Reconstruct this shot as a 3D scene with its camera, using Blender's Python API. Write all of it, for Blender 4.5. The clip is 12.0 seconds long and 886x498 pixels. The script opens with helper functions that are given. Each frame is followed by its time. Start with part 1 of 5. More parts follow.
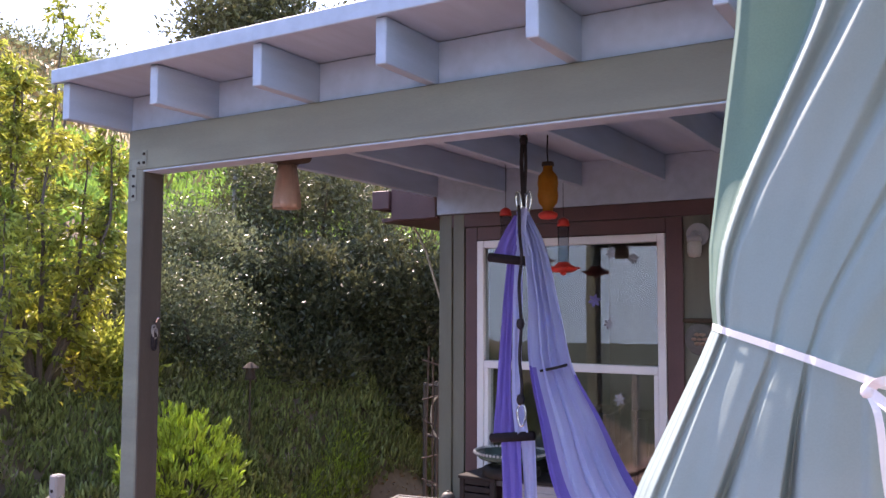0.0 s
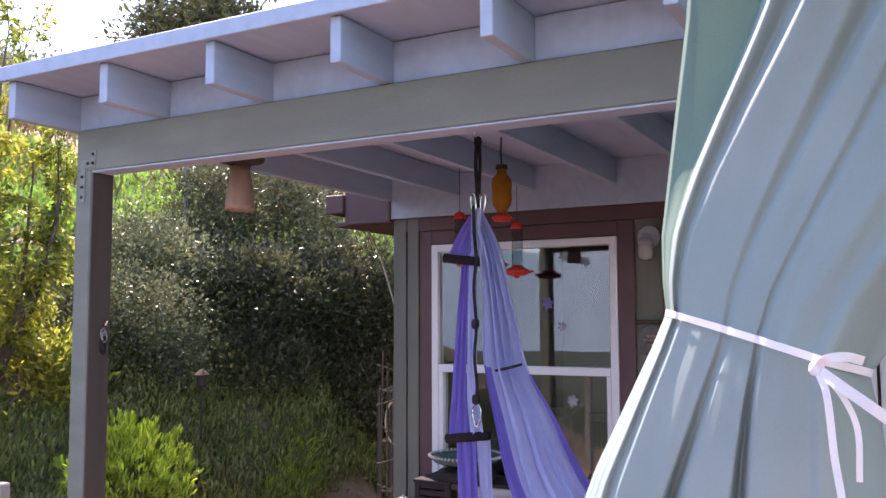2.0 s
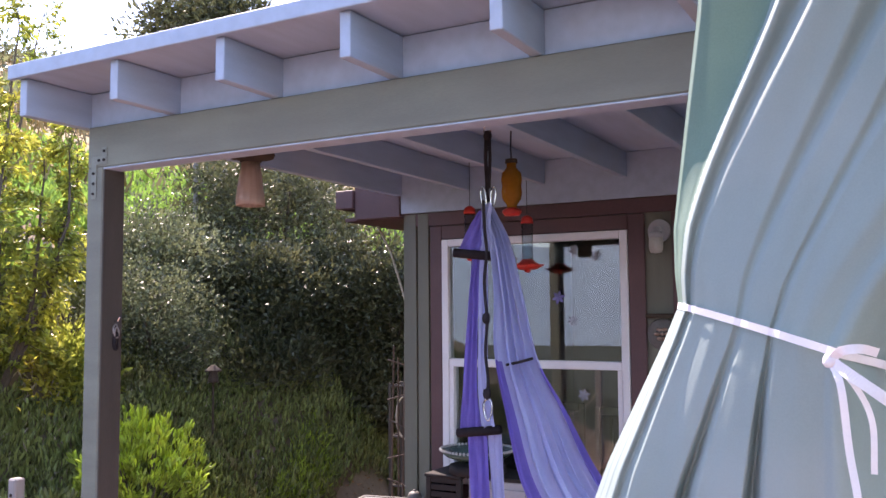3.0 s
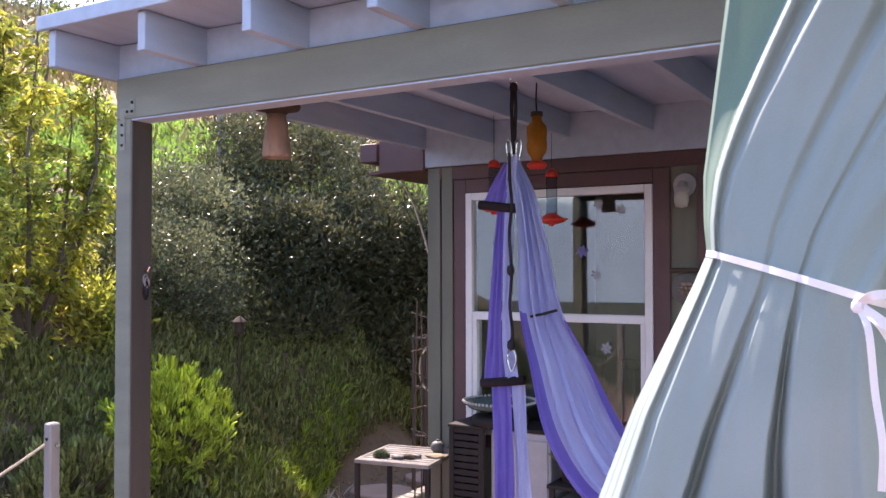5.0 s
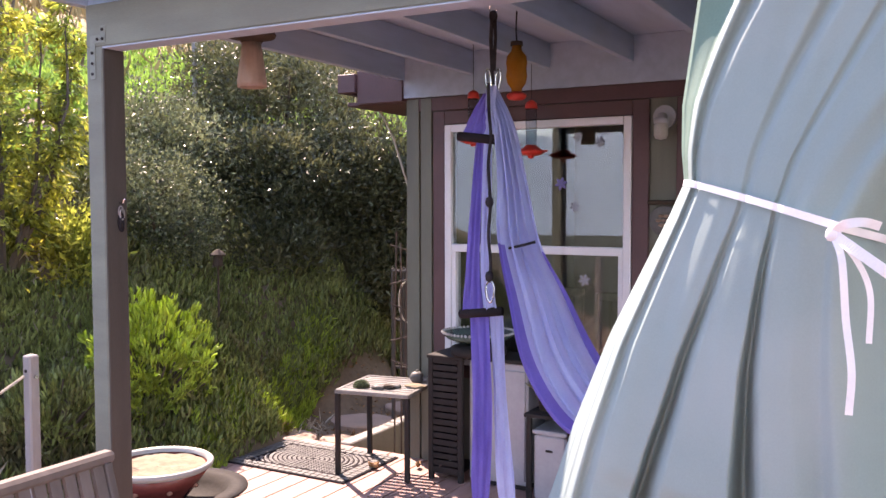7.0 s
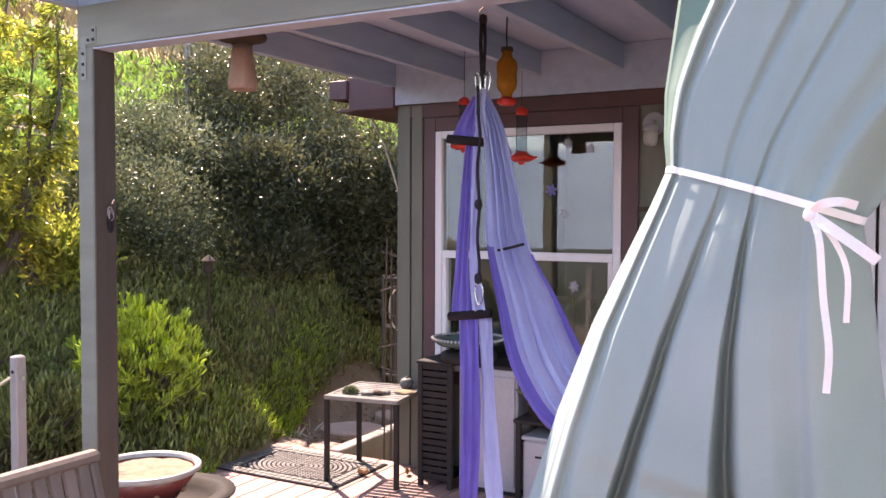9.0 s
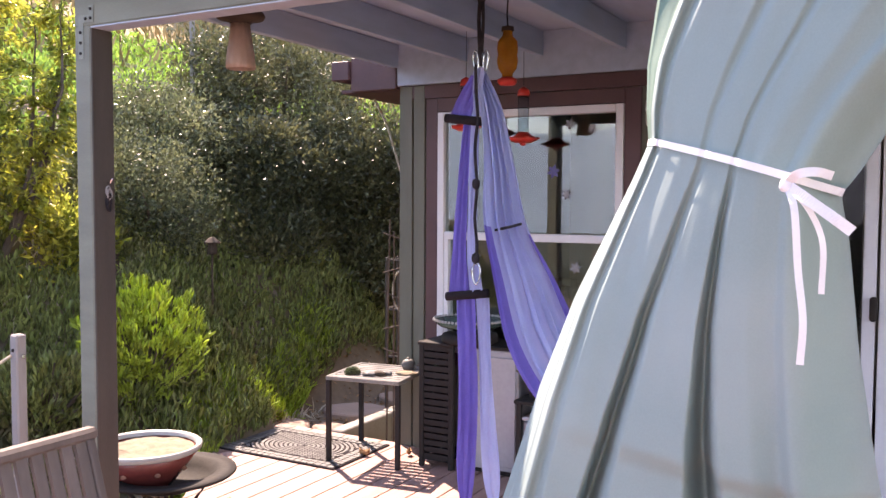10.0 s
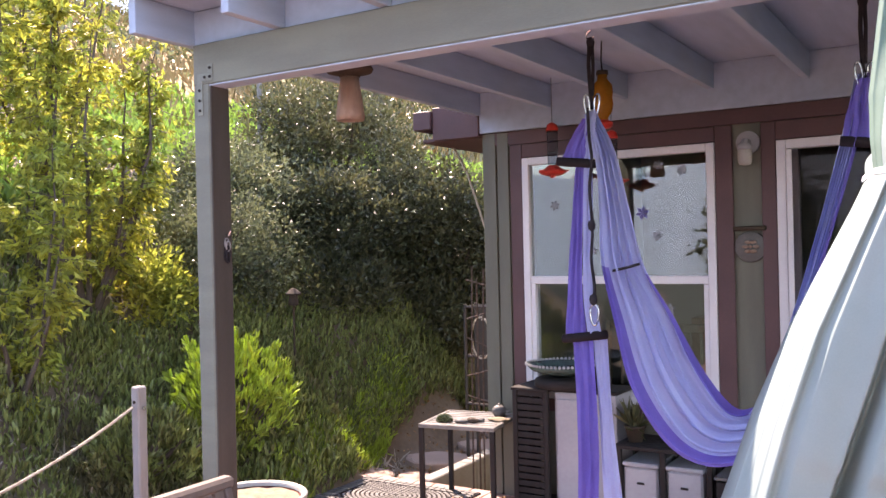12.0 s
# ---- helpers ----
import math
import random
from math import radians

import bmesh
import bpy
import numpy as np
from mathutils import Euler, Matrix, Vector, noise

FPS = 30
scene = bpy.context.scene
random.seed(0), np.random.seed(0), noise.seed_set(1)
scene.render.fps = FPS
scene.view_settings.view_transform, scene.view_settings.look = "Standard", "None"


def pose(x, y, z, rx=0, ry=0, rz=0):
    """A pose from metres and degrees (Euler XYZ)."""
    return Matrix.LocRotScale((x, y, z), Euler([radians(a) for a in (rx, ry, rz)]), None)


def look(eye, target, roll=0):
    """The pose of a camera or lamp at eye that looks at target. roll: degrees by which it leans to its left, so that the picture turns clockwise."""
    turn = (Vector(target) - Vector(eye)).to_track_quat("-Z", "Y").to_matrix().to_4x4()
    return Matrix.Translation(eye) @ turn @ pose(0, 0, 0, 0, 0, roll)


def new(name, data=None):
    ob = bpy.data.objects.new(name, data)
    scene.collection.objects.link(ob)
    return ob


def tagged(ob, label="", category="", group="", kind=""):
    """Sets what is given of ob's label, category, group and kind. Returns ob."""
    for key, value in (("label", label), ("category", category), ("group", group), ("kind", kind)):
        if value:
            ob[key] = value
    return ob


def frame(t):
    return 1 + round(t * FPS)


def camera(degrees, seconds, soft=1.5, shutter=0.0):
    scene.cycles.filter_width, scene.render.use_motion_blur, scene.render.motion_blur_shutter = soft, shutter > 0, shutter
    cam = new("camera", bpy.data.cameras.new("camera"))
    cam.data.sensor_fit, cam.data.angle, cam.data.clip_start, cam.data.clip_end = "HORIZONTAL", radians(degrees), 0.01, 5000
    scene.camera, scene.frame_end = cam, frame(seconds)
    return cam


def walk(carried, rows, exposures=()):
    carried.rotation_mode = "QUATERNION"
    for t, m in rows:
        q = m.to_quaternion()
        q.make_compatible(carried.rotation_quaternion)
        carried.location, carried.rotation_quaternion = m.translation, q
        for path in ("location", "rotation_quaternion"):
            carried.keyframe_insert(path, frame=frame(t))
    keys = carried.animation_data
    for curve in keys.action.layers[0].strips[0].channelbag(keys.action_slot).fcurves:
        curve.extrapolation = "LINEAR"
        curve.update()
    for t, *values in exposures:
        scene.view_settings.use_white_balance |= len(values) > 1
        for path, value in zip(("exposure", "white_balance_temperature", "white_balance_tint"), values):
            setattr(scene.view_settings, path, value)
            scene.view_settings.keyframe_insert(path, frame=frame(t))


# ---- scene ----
cam = camera(53.6, 12.0)
PATH = [
    (0, (2.457, -2.041, 1.675), (1.415, -0.34, 1.814), 0.2),
    (0.5, (2.455, -2.036, 1.665), (1.432, -0.322, 1.788), 0.0),
    (1, (2.447, -2.038, 1.646), (1.438, -0.315, 1.764), -0.4),
    (1.5, (2.446, -2.039, 1.64), (1.464, -0.302, 1.775), -0.2),
    (2, (2.453, -2.045, 1.643), (1.503, -0.291, 1.803), -0.2),
    (2.5, (2.452, -2.047, 1.645), (1.498, -0.297, 1.804), -0.3),
    (4.5, (2.447, -2.055, 1.624), (1.425, -0.338, 1.7), -0.6),
    (5, (2.447, -2.067, 1.627), (1.432, -0.344, 1.675), -0.1),
    (5.5, (2.452, -2.062, 1.634), (1.452, -0.33, 1.64), 0.2),
    (6, (2.446, -2.068, 1.625), (1.465, -0.326, 1.571), 0.7),
    (6.5, (2.445, -2.068, 1.625), (1.475, -0.322, 1.536), 0.5),
    (7, (2.447, -2.059, 1.621), (1.473, -0.315, 1.517), -0.1),
    (9, (2.463, -2.059, 1.579), (1.503, -0.306, 1.505), 0.2),
    (9.5, (2.484, -2.042, 1.577), (1.547, -0.278, 1.479), 0.7),
    (10, (2.5, -2.034, 1.562), (1.523, -0.293, 1.452), 0.3),
    (10.5, (2.49, -2.083, 1.478), (1.389, -0.417, 1.367), -0.0),
    (11, (2.444, -2.098, 1.49), (1.322, -0.444, 1.42), 0.3),
    (11.5, (2.366, -2.133, 1.544), (1.315, -0.432, 1.533), -0.8),
    (12, (2.259, -2.199, 1.546), (1.203, -0.5, 1.548), -1.3),
]
walk(cam, [(t, look(e, a, r)) for t, e, a, r in PATH], [(0, 1.93, 7050, 31), (2.5, 1.99, 7050, 31), (5.5, 2.05, 7200, 31), (7, 2.22, 7600, 33), (9.5, 2.26, 7800, 31), (12, 2.33, 7700, 31)])

# ---- world, sun ----
SUN = Vector((-0.53, 0.37, 0.763)).normalized()
world = bpy.data.worlds.new("world")
scene.world = world
world.use_nodes = True
wn = world.node_tree.nodes
sky = wn.new("ShaderNodeTexSky")
sky.sky_type, sky.sun_disc = "NISHITA", False
sky.dust_density, sky.ozone_density = 0.25, 1.6
sky.sun_elevation = math.asin(SUN.z)
sky.sun_rotation = math.atan2(SUN.x, SUN.y)
wn["Background"].inputs[1].default_value = 0.155
world.node_tree.links.new(sky.outputs[0], wn["Background"].inputs[0])
lamp = bpy.data.lights.new("sun", "SUN")
lamp.energy, lamp.angle, lamp.color = 3.8, radians(0.5), (1.0, 0.93, 0.82)
new("sun", lamp).matrix_world = look((0, 0, 30), Vector((0, 0, 30)) - SUN)


# ---- materials ----
def mat(name, col, col2=None, rough=0.6, metal=0.0, scale=6.0, fine=60.0, bump=0.15, mix=0.5, stretch=(1, 1, 1),
        trans=0.0, glow=None, island=0.0, obj=0.0, spec=0.4, stain=None, stain_scale=1.2, stain_amount=0.4):
    """Base colour varied by two scales of noise, with fine relief; trans, glow: share and colour of light that passes through;
    island / obj: brightness spread over loose pieces / over objects."""
    m = bpy.data.materials.new(name)
    m.use_nodes = True
    n, l = m.node_tree.nodes, m.node_tree.links
    bsdf = n["Principled BSDF"]
    tc = n.new("ShaderNodeTexCoord")
    mp = n.new("ShaderNodeMapping")
    mp.inputs["Scale"].default_value = stretch
    l.new(tc.outputs["Object"], mp.inputs[0])
    big, small = n.new("ShaderNodeTexNoise"), n.new("ShaderNodeTexNoise")
    for node, sc, det in ((big, scale, 4.0), (small, fine, 5.0)):
        node.inputs["Scale"].default_value, node.inputs["Detail"].default_value = sc, det
        l.new(mp.outputs[0], node.inputs["Vector"])
    add = n.new("ShaderNodeMath")
    add.operation = "MULTIPLY_ADD"
    l.new(small.outputs[0], add.inputs[0])
    add.inputs[1].default_value = 0.45
    l.new(big.outputs[0], add.inputs[2])
    ramp = n.new("ShaderNodeMapRange")
    ramp.inputs[1].default_value, ramp.inputs[2].default_value = 0.72 - mix * 0.4, 0.72 + mix * 0.4
    l.new(add.outputs[0], ramp.inputs[0])
    blend = n.new("ShaderNodeMix")
    blend.data_type = "RGBA"
    c2 = col2 or tuple(c * 0.78 for c in col)
    blend.inputs["A"].default_value, blend.inputs["B"].default_value = (*col, 1), (*c2, 1)
    l.new(ramp.outputs[0], blend.inputs["Factor"])
    out = blend.outputs["Result"]
    if stain:
        sn, sr, sm = n.new("ShaderNodeTexNoise"), n.new("ShaderNodeMapRange"), n.new("ShaderNodeMix")
        sn.inputs["Scale"].default_value, sn.inputs["Detail"].default_value = stain_scale, 6.0
        l.new(tc.outputs["Object"], sn.inputs["Vector"])
        sr.inputs[1].default_value, sr.inputs[2].default_value, sr.inputs[4].default_value = 0.5, 0.7, stain_amount
        l.new(sn.outputs[0], sr.inputs[0])
        sm.data_type = "RGBA"
        l.new(sr.outputs[0], sm.inputs["Factor"])
        l.new(out, sm.inputs["A"])
        sm.inputs["B"].default_value = (*stain, 1)
        out = sm.outputs["Result"]
    if island or obj:
        src = n.new("ShaderNodeNewGeometry").outputs["Random Per Island"] if island else n.new("ShaderNodeObjectInfo").outputs["Random"]
        k = island or obj
        mr, hs = n.new("ShaderNodeMapRange"), n.new("ShaderNodeHueSaturation")
        mr.inputs[3].default_value, mr.inputs[4].default_value = 1 - k, 1 + k
        l.new(src, mr.inputs[0])
        l.new(mr.outputs[0], hs.inputs["Value"])
        l.new(out, hs.inputs["Color"])
        out = hs.outputs[0]
    l.new(out, bsdf.inputs["Base Color"])
    bsdf.inputs["Roughness"].default_value, bsdf.inputs["Metallic"].default_value = rough, metal
    bsdf.inputs["Specular IOR Level"].default_value = spec
    if bump:
        b = n.new("ShaderNodeBump")
        b.inputs["Strength"].default_value, b.inputs["Distance"].default_value = bump, 0.01
        l.new(add.outputs[0], b.inputs["Height"])
        l.new(b.outputs[0], bsdf.inputs["Normal"])
    if trans:
        t, ms = n.new("ShaderNodeBsdfTranslucent"), n.new("ShaderNodeMixShader")
        if glow:
            t.inputs[0].default_value = (*glow, 1)
        else:
            l.new(out, t.inputs[0])
        ms.inputs[0].default_value = trans
        l.new(bsdf.outputs[0], ms.inputs[1])
        l.new(t.outputs[0], ms.inputs[2])
        l.new(ms.outputs[0], n["Material Output"].inputs[0])
    return m


def glass(name, tint=(0.9, 0.95, 0.95), ior=1.7, rough=0.0):
    m = bpy.data.materials.new(name)
    m.use_nodes = True
    n, l = m.node_tree.nodes, m.node_tree.links
    t, g, f, ms = (n.new("ShaderNodeBsdf" + "Transparent"), n.new("ShaderNodeBsdfGlossy"), n.new("ShaderNodeFresnel"), n.new("ShaderNodeMixShader"))
    t.inputs[0].default_value, g.inputs["Roughness"].default_value = (*tint, 1), rough
    f.inputs[0].default_value = ior
    l.new(f.outputs[0], ms.inputs[0])
    l.new(t.outputs[0], ms.inputs[1])
    l.new(g.outputs[0], ms.inputs[2])
    l.new(ms.outputs[0], n["Material Output"].inputs[0])
    return m


M = dict(
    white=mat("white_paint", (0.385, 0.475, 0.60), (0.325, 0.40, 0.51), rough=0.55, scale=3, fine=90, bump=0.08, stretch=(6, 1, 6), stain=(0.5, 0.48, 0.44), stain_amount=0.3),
    sage=mat("sage_paint", (0.20, 0.215, 0.172), (0.155, 0.165, 0.135), rough=0.6, scale=2.5, fine=70, bump=0.15, stretch=(1, 1, 5), stain=(0.15, 0.14, 0.11), stain_amount=0.55),
    siding=mat("olive_siding", (0.145, 0.148, 0.115), (0.115, 0.118, 0.092), rough=0.65, scale=3, fine=80, bump=0.15, stretch=(4, 4, 0.6)),
    # brown standing for shade on the post side; also colours the hose stand
    darkbrown=mat("dark_brown_tone", (0.078, 0.066, 0.056), (0.055, 0.047, 0.04), rough=0.7, scale=3, fine=80, bump=0.15, stretch=(4, 4, 0.6)),
    maroon=mat("maroon_trim", (0.108, 0.056, 0.056), (0.080, 0.042, 0.044), rough=0.55, scale=4, fine=90, bump=0.1),
    vinyl=mat("white_vinyl", (0.66, 0.66, 0.68), (0.6, 0.6, 0.62), rough=0.35, scale=3, fine=60, bump=0.03),
    deck=mat("red_stained_board", (0.36, 0.215, 0.18), (0.28, 0.16, 0.13), rough=0.62, scale=2, fine=26, bump=0.25, stretch=(9, 0.7, 9), obj=0.12, stain=(0.42, 0.31, 0.27), stain_scale=3),
    soil=mat("soil_and_litter", (0.23, 0.165, 0.11), (0.125, 0.092, 0.062), rough=0.95, scale=1.5, fine=25, bump=0.8, stain=(0.14, 0.15, 0.05), stain_amount=0.7, stain_scale=0.5),
    valley=mat("far_valley_green", (0.060, 0.066, 0.038), (0.036, 0.042, 0.026), rough=0.95, scale=0.3, fine=3, bump=0.4),
    # haze put into the colour; only reflected in the window panes
    range=mat("haze_tint_blue", (0.42, 0.52, 0.60), (0.36, 0.46, 0.53), rough=1.0, scale=0.03, fine=0.3, bump=0),
    canopy=mat("canopy_canvas", (0.50, 0.57, 0.53), (0.45, 0.52, 0.49), rough=0.8, scale=3, fine=200, bump=0.05, trans=0.08),
    drygrass=mat("dry_grass_hill", (0.36, 0.26, 0.12), (0.25, 0.19, 0.09), rough=0.95, scale=0.6, fine=9, bump=0.6, stain=(0.10, 0.14, 0.035), stain_scale=0.14, stain_amount=0.8),
    iceplant=mat("ice_plant_leaf", (0.28, 0.31, 0.10), (0.13, 0.18, 0.05), rough=0.38, scale=1.6, fine=20, bump=0, trans=0.3, island=0.5, stain=(0.20, 0.14, 0.09), stain_scale=1.5, stain_amount=0.75),
    iceplant_bright=mat("bright_succulent_leaf", (0.48, 0.58, 0.10), (0.34, 0.46, 0.075), rough=0.36, scale=5, fine=20, bump=0, trans=0.5, island=0.35),
    bushleaf=mat("dark_shrub_leaf", (0.135, 0.135, 0.06), (0.062, 0.075, 0.034), rough=0.34, scale=1.5, fine=20, bump=0, trans=0.3, island=0.5),
    oliveleaf=mat("grey_green_leaf", (0.23, 0.25, 0.125), (0.06, 0.08, 0.038), rough=0.36, scale=3.0, fine=20, bump=0, trans=0.3, island=0.6),
    yellowleaf=mat("yellow_green_leaf", (0.50, 0.48, 0.075), (0.20, 0.28, 0.055), rough=0.38, scale=2.6, fine=15, bump=0, trans=0.5, island=0.5, stain=(0.45, 0.30, 0.05), stain_amount=0.6),
    grassleaf=mat("green_ground_cover", (0.26, 0.42, 0.07), (0.19, 0.31, 0.06), rough=0.6, scale=0.8, fine=8, bump=0, trans=0.35, island=0.35),
    bark=mat("grey_brown_bark", (0.13, 0.10, 0.075), (0.08, 0.062, 0.048), rough=0.9, scale=10, fine=60, bump=0.6, stretch=(1, 1, 0.3)),
    deepviolet=mat("violet_fabric", (0.21, 0.17, 0.58), (0.17, 0.13, 0.50), rough=0.65, scale=5, fine=120, bump=0.06, trans=0.3),
    lavender=mat("lavender_fabric", (0.50, 0.55, 0.82), (0.42, 0.46, 0.76), rough=0.65, scale=5, fine=120, bump=0.06, trans=0.35),
    black=mat("black_metal", (0.017, 0.014, 0.014), (0.026, 0.021, 0.019), rough=0.72, scale=6, fine=80, bump=0.08, spec=0.25),
    blackrope=mat("black_strap", (0.02, 0.018, 0.02), (0.04, 0.035, 0.04), rough=0.9, scale=30, fine=200, bump=0.4, spec=0.1),
    foam=mat("black_foam", (0.018, 0.014, 0.016), (0.028, 0.022, 0.024), rough=0.9, scale=20, fine=150, bump=0.2, spec=0.1),
    steel=mat("bright_steel", (0.7, 0.7, 0.7), (0.6, 0.6, 0.6), rough=0.25, metal=1.0, scale=8, fine=90, bump=0.02),
    soot=mat("sooty_steel", (0.014, 0.012, 0.011), (0.025, 0.02, 0.017), rough=0.75, scale=8, fine=60, bump=0.3, spec=0.2),
    # worn slats, with sun glare on the table top put into the colour
    tabletop=mat("worn_sunlit_slat", (0.25, 0.24, 0.215), (0.12, 0.11, 0.10), rough=0.42, scale=8, fine=90, bump=0.1),
    plate=mat("painted_steel_plate", (0.225, 0.245, 0.205), (0.17, 0.185, 0.155), rough=0.5, scale=8, fine=90, bump=0.1),
    canvas=mat("pale_mint_canvas", (0.255, 0.338, 0.328), (0.222, 0.30, 0.293), rough=0.7, scale=3, fine=350, bump=0.08, trans=0.05, glow=(0.24, 0.36, 0.32), stain=(0.36, 0.41, 0.40), stain_scale=2.5),
    canvas_flap=mat("sage_canvas_flap", (0.15, 0.25, 0.205), (0.115, 0.20, 0.165), rough=0.75, scale=4, fine=350, bump=0.08, trans=0.15),
    tape=mat("white_webbing", (0.8, 0.79, 0.82), (0.72, 0.71, 0.75), rough=0.7, scale=20, fine=300, bump=0.1),
    teak=mat("weathered_teak", (0.19, 0.145, 0.125), (0.12, 0.092, 0.08), rough=0.75, scale=4, fine=40, bump=0.3, stretch=(1, 1, 0.15), obj=0.1),
    greypost=mat("weathered_grey_wood", (0.30, 0.28, 0.27), (0.22, 0.205, 0.2), rough=0.8, scale=5, fine=60, bump=0.3, stretch=(1, 1, 0.2)),
    twig=mat("dry_reddish_twig", (0.13, 0.09, 0.072), (0.08, 0.055, 0.045), rough=0.85, scale=20, fine=90, bump=0.3),
    rope=mat("natural_rope", (0.52, 0.45, 0.35), (0.4, 0.34, 0.26), rough=0.9, scale=60, fine=200, bump=0.5),
    terracotta=mat("terracotta", (0.36, 0.17, 0.11), (0.28, 0.13, 0.09), rough=0.8, scale=8, fine=60, bump=0.2),
    glaze=mat("dark_red_glaze", (0.20, 0.045, 0.035), (0.13, 0.03, 0.028), rough=0.25, scale=6, fine=40, bump=0.05),
    cream=mat("cream_stone", (0.27, 0.215, 0.14), (0.17, 0.13, 0.085), rough=0.9, scale=20, fine=120, bump=0.5),
    greenglaze=mat("dark_green_glaze", (0.06, 0.11, 0.09), (0.03, 0.05, 0.045), rough=0.25, scale=8, fine=60, bump=0.05),
    red=mat("red_plastic", (0.55, 0.035, 0.02), (0.47, 0.03, 0.02), rough=0.35, scale=8, fine=60, bump=0.0),
    amber=mat("amber_glass", (0.55, 0.25, 0.03), (0.45, 0.18, 0.02), rough=0.15, scale=8, fine=60, bump=0.0, trans=0.5),
    shade=mat("pink_glass_shade", (0.56, 0.40, 0.32), (0.46, 0.32, 0.26), rough=0.35, scale=6, fine=50, bump=0.05, trans=0.35),
    bronze=mat("dark_bronze", (0.045, 0.034, 0.027), (0.07, 0.05, 0.036), rough=0.85, metal=0.0, spec=0.2, scale=10, fine=80, bump=0.1),
    rimglaze=mat("grey_cream_glaze", (0.38, 0.37, 0.34), (0.3, 0.29, 0.27), rough=0.45, scale=12, fine=90, bump=0.1),
    concrete=mat("pale_concrete", (0.30, 0.285, 0.255), (0.23, 0.215, 0.19), rough=0.9, scale=4, fine=50, bump=0.3),
    stone=mat("reddish_flagstone", (0.36, 0.25, 0.19), (0.28, 0.2, 0.155), rough=0.9, scale=5, fine=50, bump=0.4, obj=0.15),
    rubber=mat("grey_rubber_mat", (0.135, 0.13, 0.122), (0.085, 0.08, 0.076), rough=0.6, scale=6, fine=70, bump=0.2),
    bin=mat("pale_grey_plastic", (0.36, 0.355, 0.37), (0.30, 0.295, 0.31), rough=0.5, scale=4, fine=50, bump=0.05),
    interior=mat("dim_interior_wall", (0.30, 0.24, 0.18), (0.24, 0.19, 0.14), rough=0.8, scale=2, fine=30, bump=0.05),
    wood=mat("brown_furniture_wood", (0.20, 0.10, 0.05), (0.14, 0.07, 0.035), rough=0.5, scale=4, fine=40, bump=0.1, stretch=(1, 1, 0.2)),
    roofing=mat("grey_roof_sheet", (0.22, 0.22, 0.21), (0.17, 0.17, 0.165), rough=0.9, scale=4, fine=70, bump=0.4),
    dryleaf=mat("dry_leaf", (0.34, 0.19, 0.09), (0.22, 0.12, 0.06), rough=0.8, scale=10, fine=60, bump=0.2, island=0.4),
    violetstick=mat("dark_violet_decal", (0.13, 0.125, 0.34), (0.11, 0.105, 0.29), rough=0.5, scale=10, fine=60, bump=0.0),
    frost=glass("frosted_decal", (0.78, 0.76, 0.82), 3.2, 0.6),
    # tinted sheet that dims the left door pane
    screen=glass("insect_screen", (0.62, 0.60, 0.60), 1.05, 0.5),
    glass=glass("window_glass", (0.85, 0.9, 0.9), 1.85),
    clearglass=glass("clear_glass", (0.86, 0.89, 0.91), 1.06, 0.2),
)


# ---- mesh helpers ----
def thing(name, at, label, category, group="", kind=""):
    ob = new(name)
    ob.empty_display_size = 0.05
    ob.location = at
    return tagged(ob, label, category, group, kind)


def origin(ob):
    p = Vector(ob.location)
    while ob.parent:
        ob = ob.parent
        p = p + Vector(ob.location)
    return p


def part(name, bm, material, parent=None, label="", smooth=False):
    """One mesh object, its coordinates given in the world, under a thing or a part."""
    me = bpy.data.meshes.new(name)
    if parent is not None:
        bmesh.ops.translate(bm, verts=bm.verts, vec=-origin(parent))
    if smooth:
        for f in bm.faces:
            f.smooth = True
    bm.to_mesh(me)
    bm.free()
    for m in (material if isinstance(material, (list, tuple)) else [material]):
        me.materials.append(m)
    ob = new(name, me)
    if parent is not None:
        ob.parent = parent
    return tagged(ob, label)


def box(x0, x1, y0, y1, z0, z1, bevel=0.004, bm=None, turn=None):
    bm = bm or bmesh.new()
    made = bmesh.ops.create_cube(bm, size=1)["verts"]
    mtx = Matrix.Translation(((x0 + x1) / 2, (y0 + y1) / 2, (z0 + z1) / 2)) @ (turn or Matrix()) @ Matrix.Diagonal((x1 - x0, y1 - y0, z1 - z0, 1))
    bmesh.ops.transform(bm, matrix=mtx, verts=made)
    if bevel:
        edges = list({e for v in made for e in v.link_edges})
        bmesh.ops.bevel(bm, geom=edges, offset=min(bevel, 0.3 * min(x1 - x0, y1 - y0, z1 - z0)), segments=1, affect="EDGES")
    return bm


def tube(points, r, seg=8, bm=None, radii=None, closed=False):
    """A round rod through points."""
    bm = bm or bmesh.new()
    pts = [Vector(p) for p in points]
    rings, n = [], len(pts)
    for i, p in enumerate(pts):
        d = (pts[min(i + 1, n - 1)] - pts[max(i - 1, 0)])
        if closed:
            d = pts[(i + 1) % n] - pts[i - 1]
        d.normalize()
        a = d.cross(Vector((0, 0, 1)) if abs(d.z) < 0.9 else Vector((1, 0, 0))).normalized()
        b = d.cross(a)
        rr = radii[i] if radii else r
        rings.append([bm.verts.new(p + (a * math.cos(t) + b * math.sin(t)) * rr) for t in (2 * math.pi * k / seg for k in range(seg))])
    for i in range(n if closed else n - 1):
        p, q = rings[i], rings[(i + 1) % n]
        for k in range(seg):
            bm.faces.new((p[k], p[(k + 1) % seg], q[(k + 1) % seg], q[k]))
    if not closed:
        bm.faces.new(rings[0][::-1])
        bm.faces.new(rings[-1])
    bmesh.ops.recalc_face_normals(bm, faces=bm.faces)
    return bm


